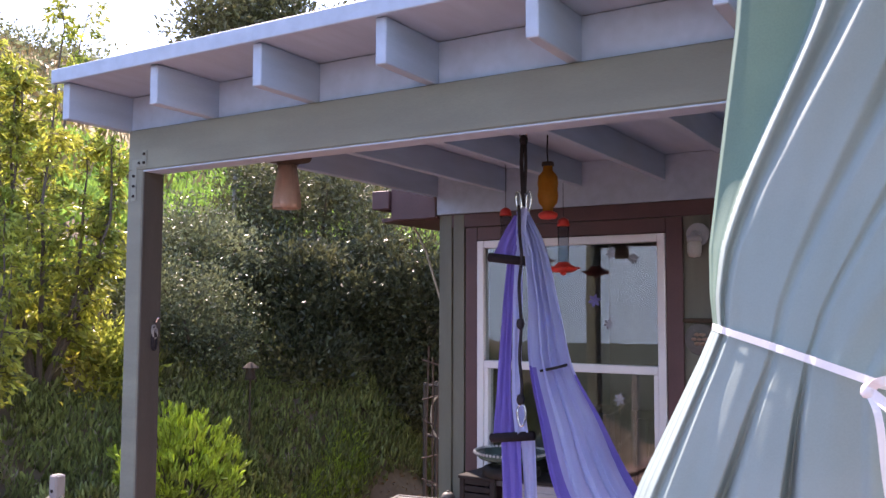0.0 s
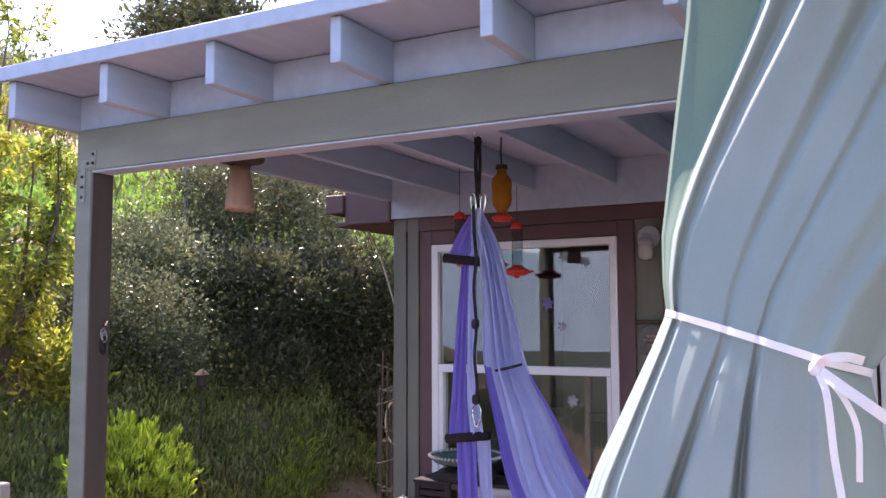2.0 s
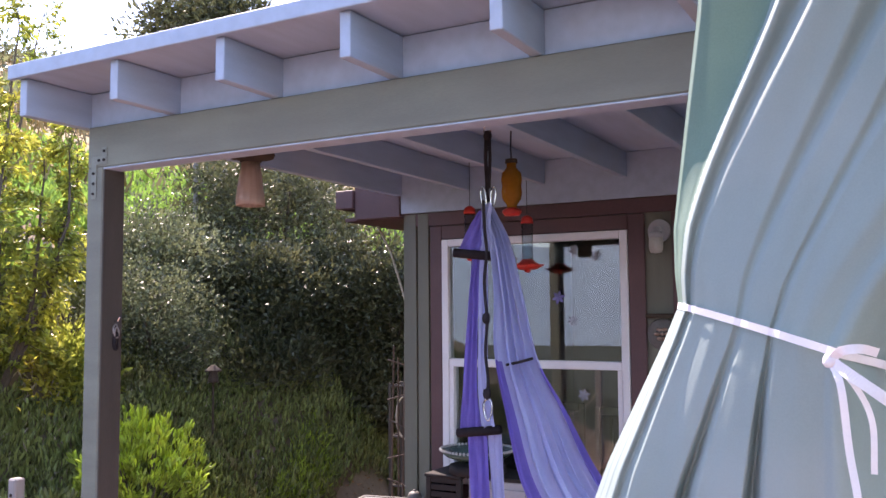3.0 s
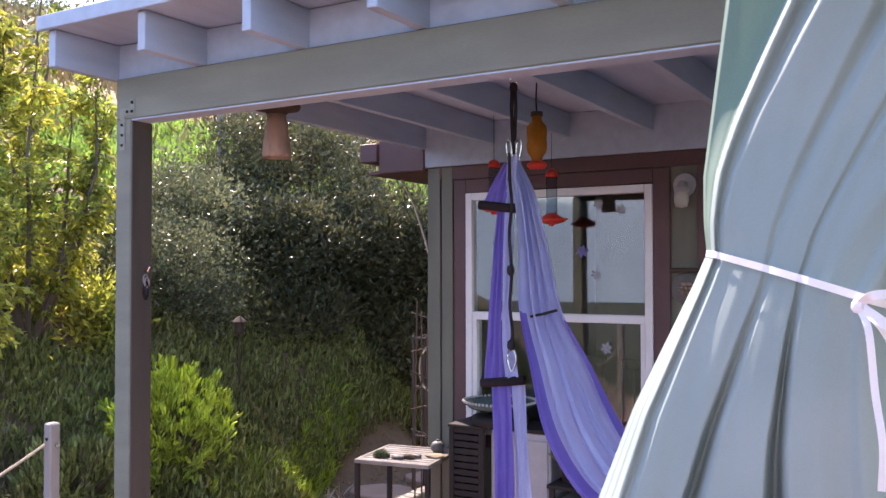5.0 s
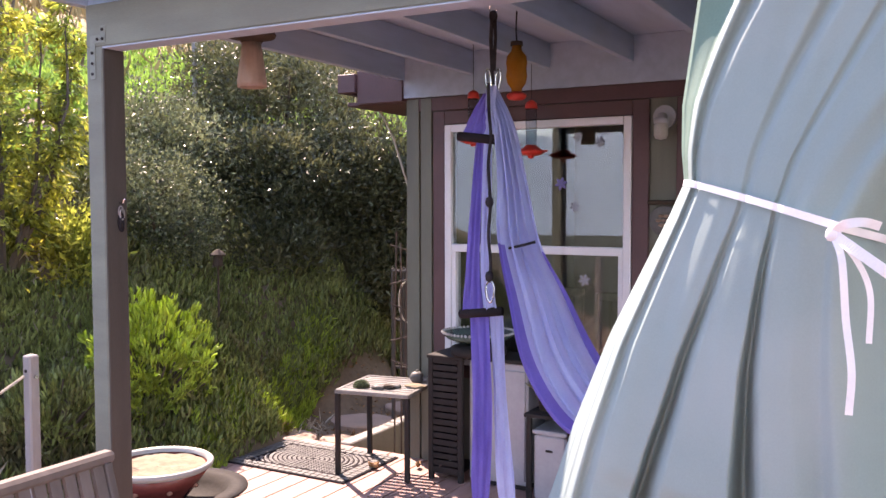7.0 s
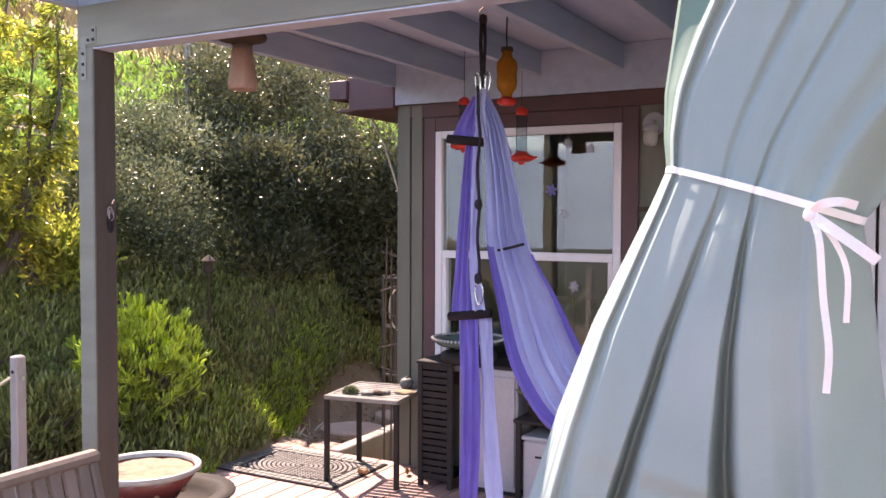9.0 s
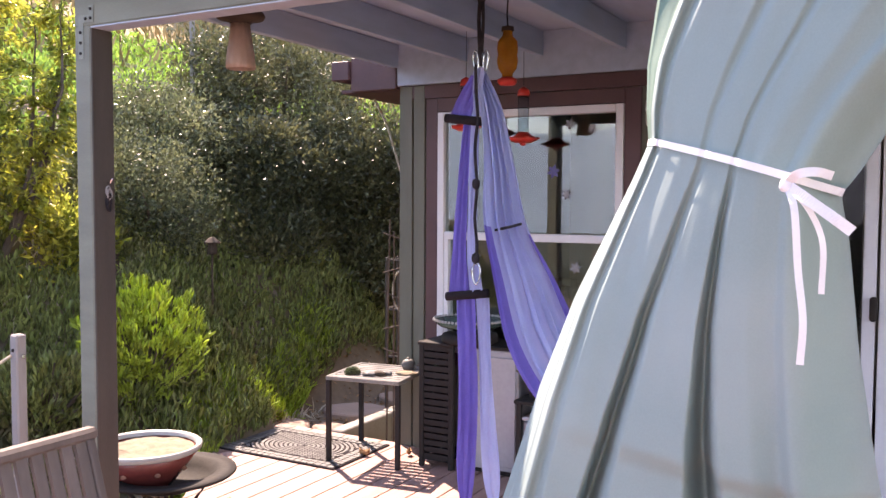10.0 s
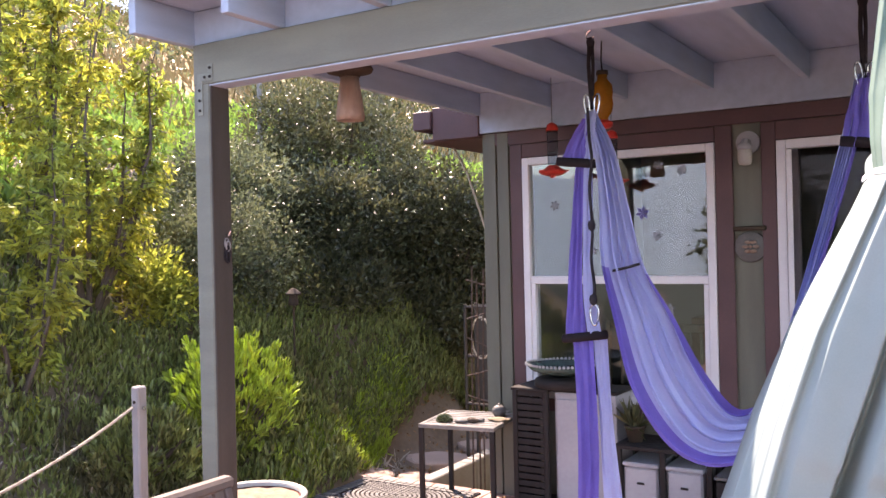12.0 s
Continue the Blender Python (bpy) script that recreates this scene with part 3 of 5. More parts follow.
def small_tree(name, seed, base_xy, height, lean, count, spread_r, label, low=0.25):
    """A slender tree with several upright whips and drooping yellow-green leaves."""
    rng = np.random.default_rng(seed)
    bx, by = base_xy
    bz = float(ground_z(bx, by)) - 0.05
    t = thing(name, (bx, by, bz), label, "tree")
    bm = bmesh.new()
    pts, ways = [], []
    for k in range(7):
        a = rng.uniform(0, 6.283)
        reach = spread_r * rng.uniform(0.25, 1.0)
        top = np.array([bx + lean[0] + reach * math.cos(a), by + lean[1] + reach * math.sin(a), bz + height * rng.uniform(0.72, 1.02)])
        line = []
        for q in np.linspace(0, 1, 9):
            p = np.array([bx, by, bz]) * (1 - q) + top * q
            p[:2] += (np.array([math.cos(a), math.sin(a)]) * spread_r * 0.22 * math.sin(q * 3.1)) + rng.normal(size=2) * 0.02 * q
            line.append(p)
        tube([tuple(p) for p in line], 0.02, 6, bm, radii=[0.026 * (1 - 0.85 * q) * (height / 2.6) for q in np.linspace(0, 1, 9)])
        for _ in range(count // 7):
            q = low + (1 - low) * rng.random() ** 0.8
            i = min(int(q * 8), 7)
            c = line[i] + (line[i + 1] - line[i]) * (q * 8 - i)
            out = rng.normal(size=3) * np.array([1, 1, 0.35])
            out /= np.linalg.norm(out)
            r = spread_r * 0.42 * rng.random() ** 0.7
            twig = c + out * r
            tube([tuple(c), tuple(twig)], 0.003, 3, bm, radii=[0.004, 0.002])
            for _ in range(17):
                f = rng.uniform(0.3, 1.05)
                pts.append(c + out * r * f + rng.normal(size=3) * 0.02)
                ways.append(out * 0.8 + rng.normal(size=3) * 0.5 + np.array([0, 0, -0.55]))
    part("trunk", bm, M["bark"], t, "slender brown branches")
    pts = np.array(pts)
    leaf_mesh("crown", pts, np.array(ways), rng.uniform(0.04, 0.078, len(pts)), 0.38, M["yellowleaf"], t, rng=rng, fold=0.5)
    return t


small_tree("young_tree", 21, (-2.95, 1.60), 2.35, (0.0, 0.1), 340, 0.55, "young tree with drooping yellow-green leaves", low=0.15)
small_tree("young_tree", 22, (-3.35, 0.80), 2.55, (0.1, 0.0), 370, 0.65, "tall young tree with yellow and orange tinted leaves", low=0.12)
small_tree("young_tree", 23, (-4.1, 2.1), 2.25, (0.0, 0.0), 300, 0.6, "young yellow-green tree higher on the bank", low=0.1)
small_tree("young_tree", 24, (-2.45, 0.75), 1.7, (-0.1, 0.1), 200, 0.42, "small leafy tree near the rope fence", low=0.05)
small_tree("young_tree", 25, (-4.6, 1.2), 2.6, (0.0, 0.0), 300, 0.6, "slender young tree with a tall sparse top", low=0.2)


def far_tree(seed, x, y, height, r, count):
    rng = np.random.default_rng(seed)
    z = float(ground_z(x, y)) - 0.1
    t = thing("tree", (x, y, z), "dark green tree on the hillside against the sky", "tree")
    cs = clumps(rng, (x, y, z + height * 0.62), (r, r, height * 0.4), count, 0.4, 0.35)
    bm = tube([(x, y, z), (x + 0.1, y, z + height * 0.5), (x, y, z + height * 0.8)], 0.1, 7, radii=[0.2, 0.13, 0.05])
    for k in range(14):
        e = cs[int(rng.integers(len(cs)))]
        tube([(x, y, z + height * rng.uniform(0.25, 0.5)), tuple((np.array([x, y, z + height * 0.6]) + e) / 2), tuple(e)], 0.03, 4, bm, radii=[0.07, 0.04, 0.012])
    part("trunk", bm, M["bark"], t)
    p, w, s = crown(rng, cs, 60, 0.3, 0.22)
    leaf_mesh("crown", p, w, s, 0.45, M["bushleaf"], t, rng=rng)


far_tree(31, -15.8, 16.8, 5.0, 2.4, 200)
far_tree(32, -13.5, 19.5, 5.2, 2.2, 200)
far_tree(34, -12.0, 24.0, 6.4, 3.0, 240)
far_tree(35, -1.9, -12.5, 3.3, 1.1, 110)

# succulent ground cover on the bank
rng = np.random.default_rng(41)


def fingers(name, n, xr, yr, per, size, lift, thick, material, label, keep=None):
    x, y = rng.uniform(*xr, n), rng.uniform(*yr, n)
    dens = np.array([noise.noise(Vector((a * 1.4, b * 1.4, 3.3))) for a, b in zip(x, y)])
    ok = dens > -0.95 + 0.42 * rng.random(n)
    if keep is not None:
        ok &= keep(x, y)
    x, y, dens = x[ok], y[ok], dens[ok]
    z = ground_z(x, y) + rng.random(len(x)) * lift * np.maximum(0.25, 0.6 + dens)
    c = np.repeat(np.stack([x, y, z], 1), per, 0) + rng.normal(size=(len(x) * per, 3)) * 0.018
    way = rng.normal(size=(len(c), 3)) * 0.30 + np.array([0.16, -0.05, 1.0])
    spike_mesh(name, c, way, size * rng.uniform(0.6, 1.3, len(c)), thick, material, label=label, category="ground cover", kind="stuff", rng=rng)


fingers("ice_plant", 26000, (-4.3, -1.3), (-1.6, 5.4), 6, 0.062, 0.23, 0.12, M["iceplant"], "green ice plant covering the steep bank",
        keep=lambda x, y: (x < -1.38 - 0.40 * np.clip((y - 2.5) / 0.5, 0, 1)) & ((y > 1.35) | (rng.random(len(x)) < 0.42)) & ((x + 2.95) ** 2 + (y - 2.15) ** 2 > 0.12 + 0.06 * np.sin(9 * x + 5 * y)))
n = 2100
s = rng.random(n) * 2.999
line = np.array([(-1.00, 1.36), (-1.44, 2.02), (-1.60, 2.72), (-1.90, 3.9)])
k = s.astype(int)
q = line[k] + (line[k + 1] - line[k]) * (s - k)[:, None]
off = rng.random(n) ** 1.3 * 0.30
x, y = q[:, 0] - 0.03 - off * 0.9, q[:, 1] + 0.02 + off * 0.25
c = np.repeat(np.stack([x, y, ground_z(x, y)], 1), 6, 0) + rng.normal(size=(n * 6, 3)) * 0.02
spike_mesh("grassy_edge", c, rng.normal(size=c.shape) * 0.38 + np.array([0.25, -0.05, 1.0]), 0.105 * rng.uniform(0.5, 1.3, len(c)), 0.055, M["iceplant_bright"],
           label="bright upright succulent shoots along the deck edge", category="ground cover", kind="stuff", rng=rng)


def succulent_bush(seed, c, r, n, label, leaf="iceplant_bright"):
    g = np.random.default_rng(seed)
    t = thing("succulent_bush", (c[0], c[1], float(ground_z(c[0], c[1]))), label, "succulent")
    d = g.normal(size=(n, 3))
    d /= np.linalg.norm(d, axis=1, keepdims=True)
    wob = np.array([noise.noise(Vector(v * 2.2) + Vector(c)) + 0.7 * noise.noise(Vector(v * 6.5) - Vector(c)) for v in d])
    p = np.array(c) + d * np.array(r) * (0.74 + 0.55 * wob + 0.30 * g.random(n) ** 2)[:, None]
    per = 11
    tilt = np.repeat(d * 0.5 + g.normal(size=(n, 3)) * 0.18 + np.array([0, 0, 0.95]), per, 0)
    q = np.repeat(p, per, 0) + g.normal(size=(n * per, 3)) * 0.015
    w = tilt + g.normal(size=(n * per, 3)) * 0.26
    spike_mesh("leaves", q, w, 0.064 * np.repeat(g.uniform(0.7, 1.2, n), per) * g.uniform(0.6, 1.2, n * per), 0.125, M[leaf], t, rng=g)
    bm = bmesh.new()
    for v in p[::max(1, n // 40)]:
        tube([(c[0], c[1], c[2] - r[2]), tuple(v)], 0.006, 4, bm)
    part("stalk", bm, M["bark"], t)


succulent_bush(51, (-1.93, 1.90, 0.63), (0.34, 0.37, 0.37), 520, "bright lime-green succulent bush on the bank")
succulent_bush(52, (-1.95, 1.20, 0.42), (0.26, 0.36, 0.20), 260, "low green succulent bush beside the deck", "iceplant")

# green cover and dry stems further up
g = np.random.default_rng(61)
n = 34000
x, y = g.uniform(-9.5, -3.8, n), g.uniform(-1.0, 13.0, n)
dn = np.array([noise.noise(Vector((a * 0.5, b * 0.5, 9.1))) for a, b in zip(x, y)])
ok = dn > -0.12
x, y = x[ok], y[ok]
p = np.stack([x, y, ground_z(x, y) + g.random(len(x)) * 0.22], 1)
leaf_mesh("hillside_cover", p, g.normal(size=(len(x), 3)) * 0.5 + np.array([0, 0, 0.8]), 0.115 * g.uniform(0.6, 1.4, len(x)), 0.45, M["grassleaf"],
          label="bright green leafy cover on the hillside", category="ground cover", kind="stuff", rng=g)
n = 26000
x, y = g.uniform(-46, -7, n), g.uniform(-4, 46, n)
p = np.stack([x, y, ground_z(x, y)], 1)
leaf_mesh("dry_grass", p, g.normal(size=(n, 3)) * 0.35 + np.array([0, 0, 1.0]), 0.40 * g.uniform(0.6, 1.4, n), 0.10, M["drygrass"],
          label="tall dry golden grass on the upper hillside", category="grass", kind="stuff", rng=g)
n = 420
cx, cy = g.uniform(-46, -12, n), g.uniform(-2, 46, n)
cs = np.repeat(np.stack([cx, cy, ground_z(cx, cy) + 0.35], 1), 60, 0)
off = g.normal(size=cs.shape) * np.array([0.6, 0.6, 0.32])
leaf_mesh("hillside_scrub", cs + off, off + g.normal(size=cs.shape) * 0.4 + np.array([0, 0, 0.3]), 0.24 * g.uniform(0.6, 1.3, len(cs)), 0.45, M["oliveleaf"],
          label="grey-green scrub scattered over the hill", category="scrub", kind="stuff", rng=g)
n = 3200
x, y = g.uniform(-3.4, -1.5, n), g.uniform(-1.2, 3.4, n)
p = np.stack([x, y, ground_z(x, y)], 1)
leaf_mesh("dry_stems", p, g.normal(size=(n, 3)) * 0.5 + np.array([0.1, 0, 0.7]), 0.11 * g.uniform(0.5, 1.4, n), 0.04, M["rope"],
          label="dry straw-coloured stems among the plants", category="dry grass", kind="stuff", rng=g)
n = 500
x, y = g.uniform(-1.35, -0.62, n), g.uniform(0.92, 1.9, n)
ok = y < 0.93 + (-0.70 - x) * 1.45
p = np.stack([x, y, ground_z(x, y) + 0.012], 1)[ok]
leaf_mesh("leaf_litter", p, g.normal(size=p.shape) * np.array([1, 1, 0.25]), 0.07 * g.uniform(0.6, 1.2, len(p)), 0.45, M["dryleaf"],
          label="dry brown leaf litter on the soil", category="leaf litter", kind="stuff", rng=g)
x, y = g.uniform(-1.85, -1.04, 900), g.uniform(2.72, 5.0, 900)
p = np.stack([x, y, ground_z(x, y) + 0.015], 1)
leaf_mesh("path_litter", p, g.normal(size=p.shape) * np.array([1, 1, 0.25]), 0.04 * g.uniform(0.5, 1.2, 900), 0.45, M["dryleaf"],
          label="dry leaves between the stepping stones", category="leaf litter", kind="stuff", rng=g)

# ---- side path ----
for cx, cy, rx, ry, rot in ((-1.60, 2.90, 0.24, 0.15, 0.25), (-1.22, 2.98, 0.15, 0.12, 0.2), (-1.38, 3.52, 0.27, 0.22, -0.2), (-1.30, 4.08, 0.24, 0.20, 0.4), (-1.42, 4.65, 0.24, 0.2, 0.1)):
    r = random.Random(cx * 100 + cy)
    z = float(ground_z(cx, cy))
    pts = [(cx + rx * math.cos(a + rot) * r.uniform(0.85, 1.1), cy + ry * math.sin(a + rot) * r.uniform(0.85, 1.1)) for a in (k * 2 * math.pi / 11 for k in range(11))]
    bm = bmesh.new()
    lo = [bm.verts.new((px, py, z - 0.03)) for px, py in pts]
    hi = [bm.verts.new((px, py, z + 0.035)) for px, py in pts]
    tp = [bm.verts.new((cx + (px - cx) * 0.94, cy + (py - cy) * 0.94, z + 0.045)) for px, py in pts]
    for p, q in ((lo, hi), (hi, tp)):
        for k in range(11):
            bm.faces.new((p[k], p[(k + 1) % 11], q[(k + 1) % 11], q[k]))
    bm.faces.new(tp)
    tagged(part("stepping_stone", bm, M["stone"]), "reddish flagstone set in gravel and leaves", "stepping stone", "stones of the side path")
kerb = thing("kerb", (-0.97, 2.72, -0.3), "pale concrete kerb beside the sunken side path", "kerb", kind="structure")
for k in range(6):
    part("kerb_block", box(-1.03, -0.93, 2.715 + k * 0.62, 2.715 + k * 0.62 + 0.612, -0.36, 0.012 + 0.004 * (k % 2), 0.008), M["concrete"], kerb)

# ---- hose stand, cable, lantern, stake ----
st = thing("hose_stand", (-1.05, 3.75, float(ground_z(-1.05, 3.75))), "dark red metal hose stand with a pale hose", "hose stand")
for dx, dy in ((-0.15, -0.08), (0.15, -0.08), (-0.15, 0.08), (0.15, 0.08)):
    part("leg", tube([(-1.05 + dx, 3.75 + dy, float(ground_z(-1.05, 3.75)) - 0.02), (-1.05 + dx, 3.75 + dy, 1.12)], 0.013, 6), M["darkbrown"], st)
for z in (0.35, 0.72, 1.10):
    part("rail", tube([(-1.2, 3.67, z), (-0.9, 3.67, z), (-0.9, 3.83, z), (-1.2, 3.83, z)], 0.011, 6, closed=True), M["darkbrown"], st)
part("back_panel", box(-1.19, -0.91, 3.835, 3.85, 0.3, 1.08, 0.003), M["darkbrown"], st)
part("hose", tube([(-1.05 + 0.09 * math.cos(a) * (1 - 0.02 * a), 3.635 + 0.006 * a, 0.86 + 0.17 * math.sin(a) * (1 - 0.02 * a)) for a in np.linspace(0.6, 8.0, 50)], 0.007, 6), M["rope"], st, "pale coiled hose")
cab = part("cable", tube([(-0.93, 3.0, 2.30), (-0.86, 3.0, 2.24), (-0.76, 3.0, 2.06), (-0.69, 3.0, 1.86), (-0.64, 3.02, 1.68), (-0.62, 3.1, 1.2), (-0.62, 3.15, -0.3)], 0.008, 6), M["rope"], None, smooth=True)
tagged(cab, "thin pale cable hanging from the eave", "cable")
lx, ly = -2.19, 2.81
lg = float(ground_z(lx, ly))
ln = thing("garden_lantern", (lx, ly, lg), "small dark solar lantern on a stake in the bank", "lantern")
part("stake", tube([(lx, ly, lg - 0.05), (lx, ly, 1.16)], 0.008, 6), M["bronze"], ln)
part("lamp_body", lathe([(0.0, 1.15), (0.035, 1.155), (0.04, 1.17), (0.032, 1.24), (0.0, 1.245)], (lx, ly, 0), 12), M["bronze"], ln)
part("cap", lathe([(0.0, 1.285), (0.018, 1.28), (0.062, 1.245), (0.06, 1.235), (0.0, 1.24)], (lx, ly, 0), 14), M["bronze"], ln, "dark metal cap")
sz = float(ground_z(-4.5, 4.93))
tagged(part("fence_stake", tube([(-4.5, 4.93, sz - 0.2), (-4.5, 4.93, sz + 1.5)], 0.028, 8), M["greypost"]), "grey wooden stake standing in the hillside", "stake")

# twig trellis against the house corner
tr = thing("twig_trellis", (-0.62, 3.0, float(ground_z(-0.62, 3.0))), "weathered twig trellis with dry stems beside the house corner", "trellis")
g = random.Random(17)
for k in range(7):
    x0 = -0.80 + k * 0.052
    part("upright_twig", tube([(x0 + g.uniform(-0.015, 0.015), 3.05, float(ground_z(x0, 3.05)) - 0.02), (x0 + g.uniform(-0.02, 0.02), 3.05, 0.8), (x0 + g.uniform(-0.03, 0.03), 3.05, 1.45 + g.uniform(-0.15, 0.3))], 0.006, 5), M["twig"], tr)
for k in range(6):
    z0 = 0.30 + k * 0.20
    part("cross_twig", tube([(-0.82, 3.042, z0 + g.uniform(-0.04, 0.04)), (-0.64, 3.040, z0 + g.uniform(-0.03, 0.03)), (-0.47, 3.042, z0 + g.uniform(-0.04, 0.04))], 0.005, 5), M["twig"], tr)

# ---- rope fence ----
rf = thing("rope_fence", (-0.70, 0.185, 0), "grey wooden post carrying a natural rope rail", "fence")
part("post", box(-0.724, -0.678, 0.160, 0.206, 0.0, 1.017, 0.006), M["greypost"], rf)
part("knob", tube([(-0.677, 0.184, 0.93), (-0.669, 0.184, 0.93)], 0.008, 8), M["steel"], rf)
part("hole_plug", tube([(-0.70, 0.159, 0.955), (-0.70, 0.156, 0.955)], 0.007, 8), M["black"], rf)
for z0, z1, sag in ((0.935, 0.80, 0.22), (0.45, 0.42, 0.16)):
    pts = []
    for q in np.linspace(0, 1, 22):
        pts.append((-0.70 - 0.08 * q, 0.150 - 2.0 * q, z0 + (z1 - z0) * q - sag * 4 * q * (1 - q)))
    part("rope_rail", tube(pts, 0.006, 8), M["rope"], rf, "twisted natural rope")
part("post", box(-0.815, -0.747, -1.90, -1.832, 0.0, 1.017, 0.006), M["greypost"], rf)

# coiled cord on the post of the patio cover
bm = bmesh.new()
for k in range(2):
    tube([(-0.328 + 0.008 * k, 0.325 + 0.010 * math.sin(a), 1.592 - 0.012 * k + 0.020 * math.cos(a)) for a in np.linspace(0, 6.283, 15)[:-1]], 0.0035, 5, bm, closed=True)
cord = part("cord_hank", bm, M["greypost"], None, smooth=True)
tagged(cord, "small hank of pale and black cord hooked on the post", "cord")
bm = bmesh.new()
for k in range(2):
    tube([(-0.327 + 0.007 * k, 0.325 + (0.011 - 0.003 * k) * math.sin(a), 1.548 + 0.034 * math.cos(a)) for a in np.linspace(0, 6.283, 15)[:-1]], 0.0035, 5, bm, closed=True)
tagged(part("cord_loop", bm, M["blackrope"], cord), "black cord loop")
tagged(part("hook", tube([(-0.341, 0.325, 1.625), (-0.315, 0.325, 1.625), (-0.305, 0.325, 1.640)], 0.003, 5), M["steel"], cord), "steel hook")

# ---- ceiling light under the rafter ----
cx, cy = 0.019, 0.70
cl = thing("ceiling_light", (cx, cy, RZ), "bronze ceiling light with a flared pinkish glass shade", "ceiling light")
part("canopy", lathe([(0.0, 2.386), (0.05, 2.386), (0.05, 2.325), (0.092, 2.318), (0.100, 2.304), (0.094, 2.292), (0.050, 2.284), (0.042, 2.272), (0.0, 2.272)], (cx, cy, 0), 28), M["bronze"], cl, "dark bronze canopy", smooth=True)
bm = bmesh.new()
rings = []
for r, z in ((0.037, 2.278), (0.041, 2.245), (0.048, 2.195), (0.055, 2.145), (0.0585, 2.112), (0.0575, 2.092)):
    rings.append([(cx + r * (1 + 0.03 * math.cos(14 * a)) * math.cos(a), cy + r * (1 + 0.03 * math.cos(14 * a)) * math.sin(a), z) for a in np.linspace(0, 2 * math.pi, 57)])
part("shade", sheet(rings, 0.003, bm), M["shade"], cl, "fluted pink glass shade")
part("bulb", lathe([(0.0, 2.272), (0.014, 2.264), (0.016, 2.225), (0.025, 2.19), (0.019, 2.165), (0.0, 2.158)], (cx, cy, 0), 14), M["bin"], cl, "frosted bulb", smooth=True)


# ---- yoga swing ----
def smooth_rows(keys, n):
    """Catmull-Rom through rows of equal length."""
    k = np.array(keys, float)
    k = np.vstack([2 * k[0] - k[1], k, 2 * k[-1] - k[-2]])
    out = []
    for t in np.linspace(0, len(keys) - 1, n):
        i = min(int(t), len(keys) - 2)
        f = t - i
        a, b, c, d = k[i:i + 4]
        out.append(0.5 * (2 * b + (c - a) * f + (2 * a - 5 * b + 4 * c - d) * f * f + (3 * b - a - 3 * c + d) * f ** 3))
    return out


def cloth(keys, n, m, folds, amp, seed, deep=0.0, mats=None, y0=0.95):
    """Pleated cloth between two edges given as rows of (xl, zl, xr, zr); deep: spread of the edges towards and from the viewer's side."""
    rr = random.Random(seed)
    ph = [rr.uniform(0, 6.28) for _ in range(4)]
    rows = []
    for i, (xl, zl, xr, zr) in enumerate(smooth_rows(keys, n)):
        s = i / (n - 1)
        w = math.hypot(xr - xl, zr - zl)
        row = []
        for j in range(m):
            v = j / (m - 1)
            a = amp * min(1.0, 0.35 + w / 0.12)
            y = y0 + deep * math.sin(math.pi * s) * (v - 0.5) + a * math.sin(2 * math.pi * folds * v + ph[0] + 1.2 * math.sin(2.2 * s * 3 + ph[1])) + 0.35 * a * math.sin(2 * math.pi * folds * 2.3 * v + ph[2] + 3 * s)
            vv = v + 0.035 * math.sin(2 * math.pi * folds * v + ph[3] + 2 * s) * (1 - abs(2 * v - 1))
            row.append((xl + (xr - xl) * vv, y, zl + (zr - zl) * vv))
        rows.append(row)
    return sheet(rows, 0.0, None, mats)


HX, HY = 0.985, 0.95
sw = thing("yoga_swing", (HX, HY, RZ), "violet and lavender fabric yoga swing with black foam handles", "swing")
U = [(0.955, 2.05, 1.005, 2.05), (0.996, 1.92, 1.065, 1.91), (1.022, 1.70, 1.115, 1.67), (1.032, 1.50, 1.162, 1.46), (1.080, 1.28, 1.256, 1.286),
     (1.148, 1.02, 1.362, 1.08), (1.287, 0.825, 1.46, 0.955), (1.45, 0.775, 1.53, 0.955), (1.60, 0.86, 1.575, 1.00), (1.70, 1.15, 1.64, 1.18),
     (1.79, 1.45, 1.72, 1.42), (1.905, 1.86, 1.845, 1.86), (1.945, 2.09, 1.905, 2.09)]
seat = part("seat_fabric", cloth(U, 120, 72, 4.8, 0.021, 3, 0.20, lambda i, j: 1 if (i > 30 and (j < 13 or (j > 61 and i < 70))) else 0), [M["lavender"], M["deepviolet"]], sw)
part("seam_band", tube([(1.028, 0.922, 1.485), (1.062, 0.918, 1.452), (1.12, 0.922, 1.465), (1.166, 0.935, 1.478)], 0.006, 6), M["blackrope"], seat, "dark stitched band")
bm = cloth([(0.950, 2.035, 0.990, 2.035), (0.905, 1.96, 0.978, 1.955), (0.856, 1.886, 0.958, 1.883)], 24, 18, 2.5, 0.010, 5, y0=0.935)
part("handle_fabric", bm, M["deepviolet"], sw, "violet gathered loop")
part("handle_fabric", cloth([(0.975, 2.06, 1.012, 2.06), (0.965, 1.97, 1.005, 1.97), (0.990, 1.88, 1.020, 1.88)], 18, 10, 1.5, 0.006, 6, y0=0.925), M["lavender"], sw, "lavender gathered loop")
part("handle_fabric", cloth([(0.930, 1.95, 0.960, 1.95), (0.897, 1.70, 0.946, 1.70), (0.868, 1.40, 0.936, 1.40), (0.856, 1.205, 0.942, 1.205)], 60, 22, 2.6, 0.011, 7, y0=0.945), M["deepviolet"], sw, "violet gathered loop")
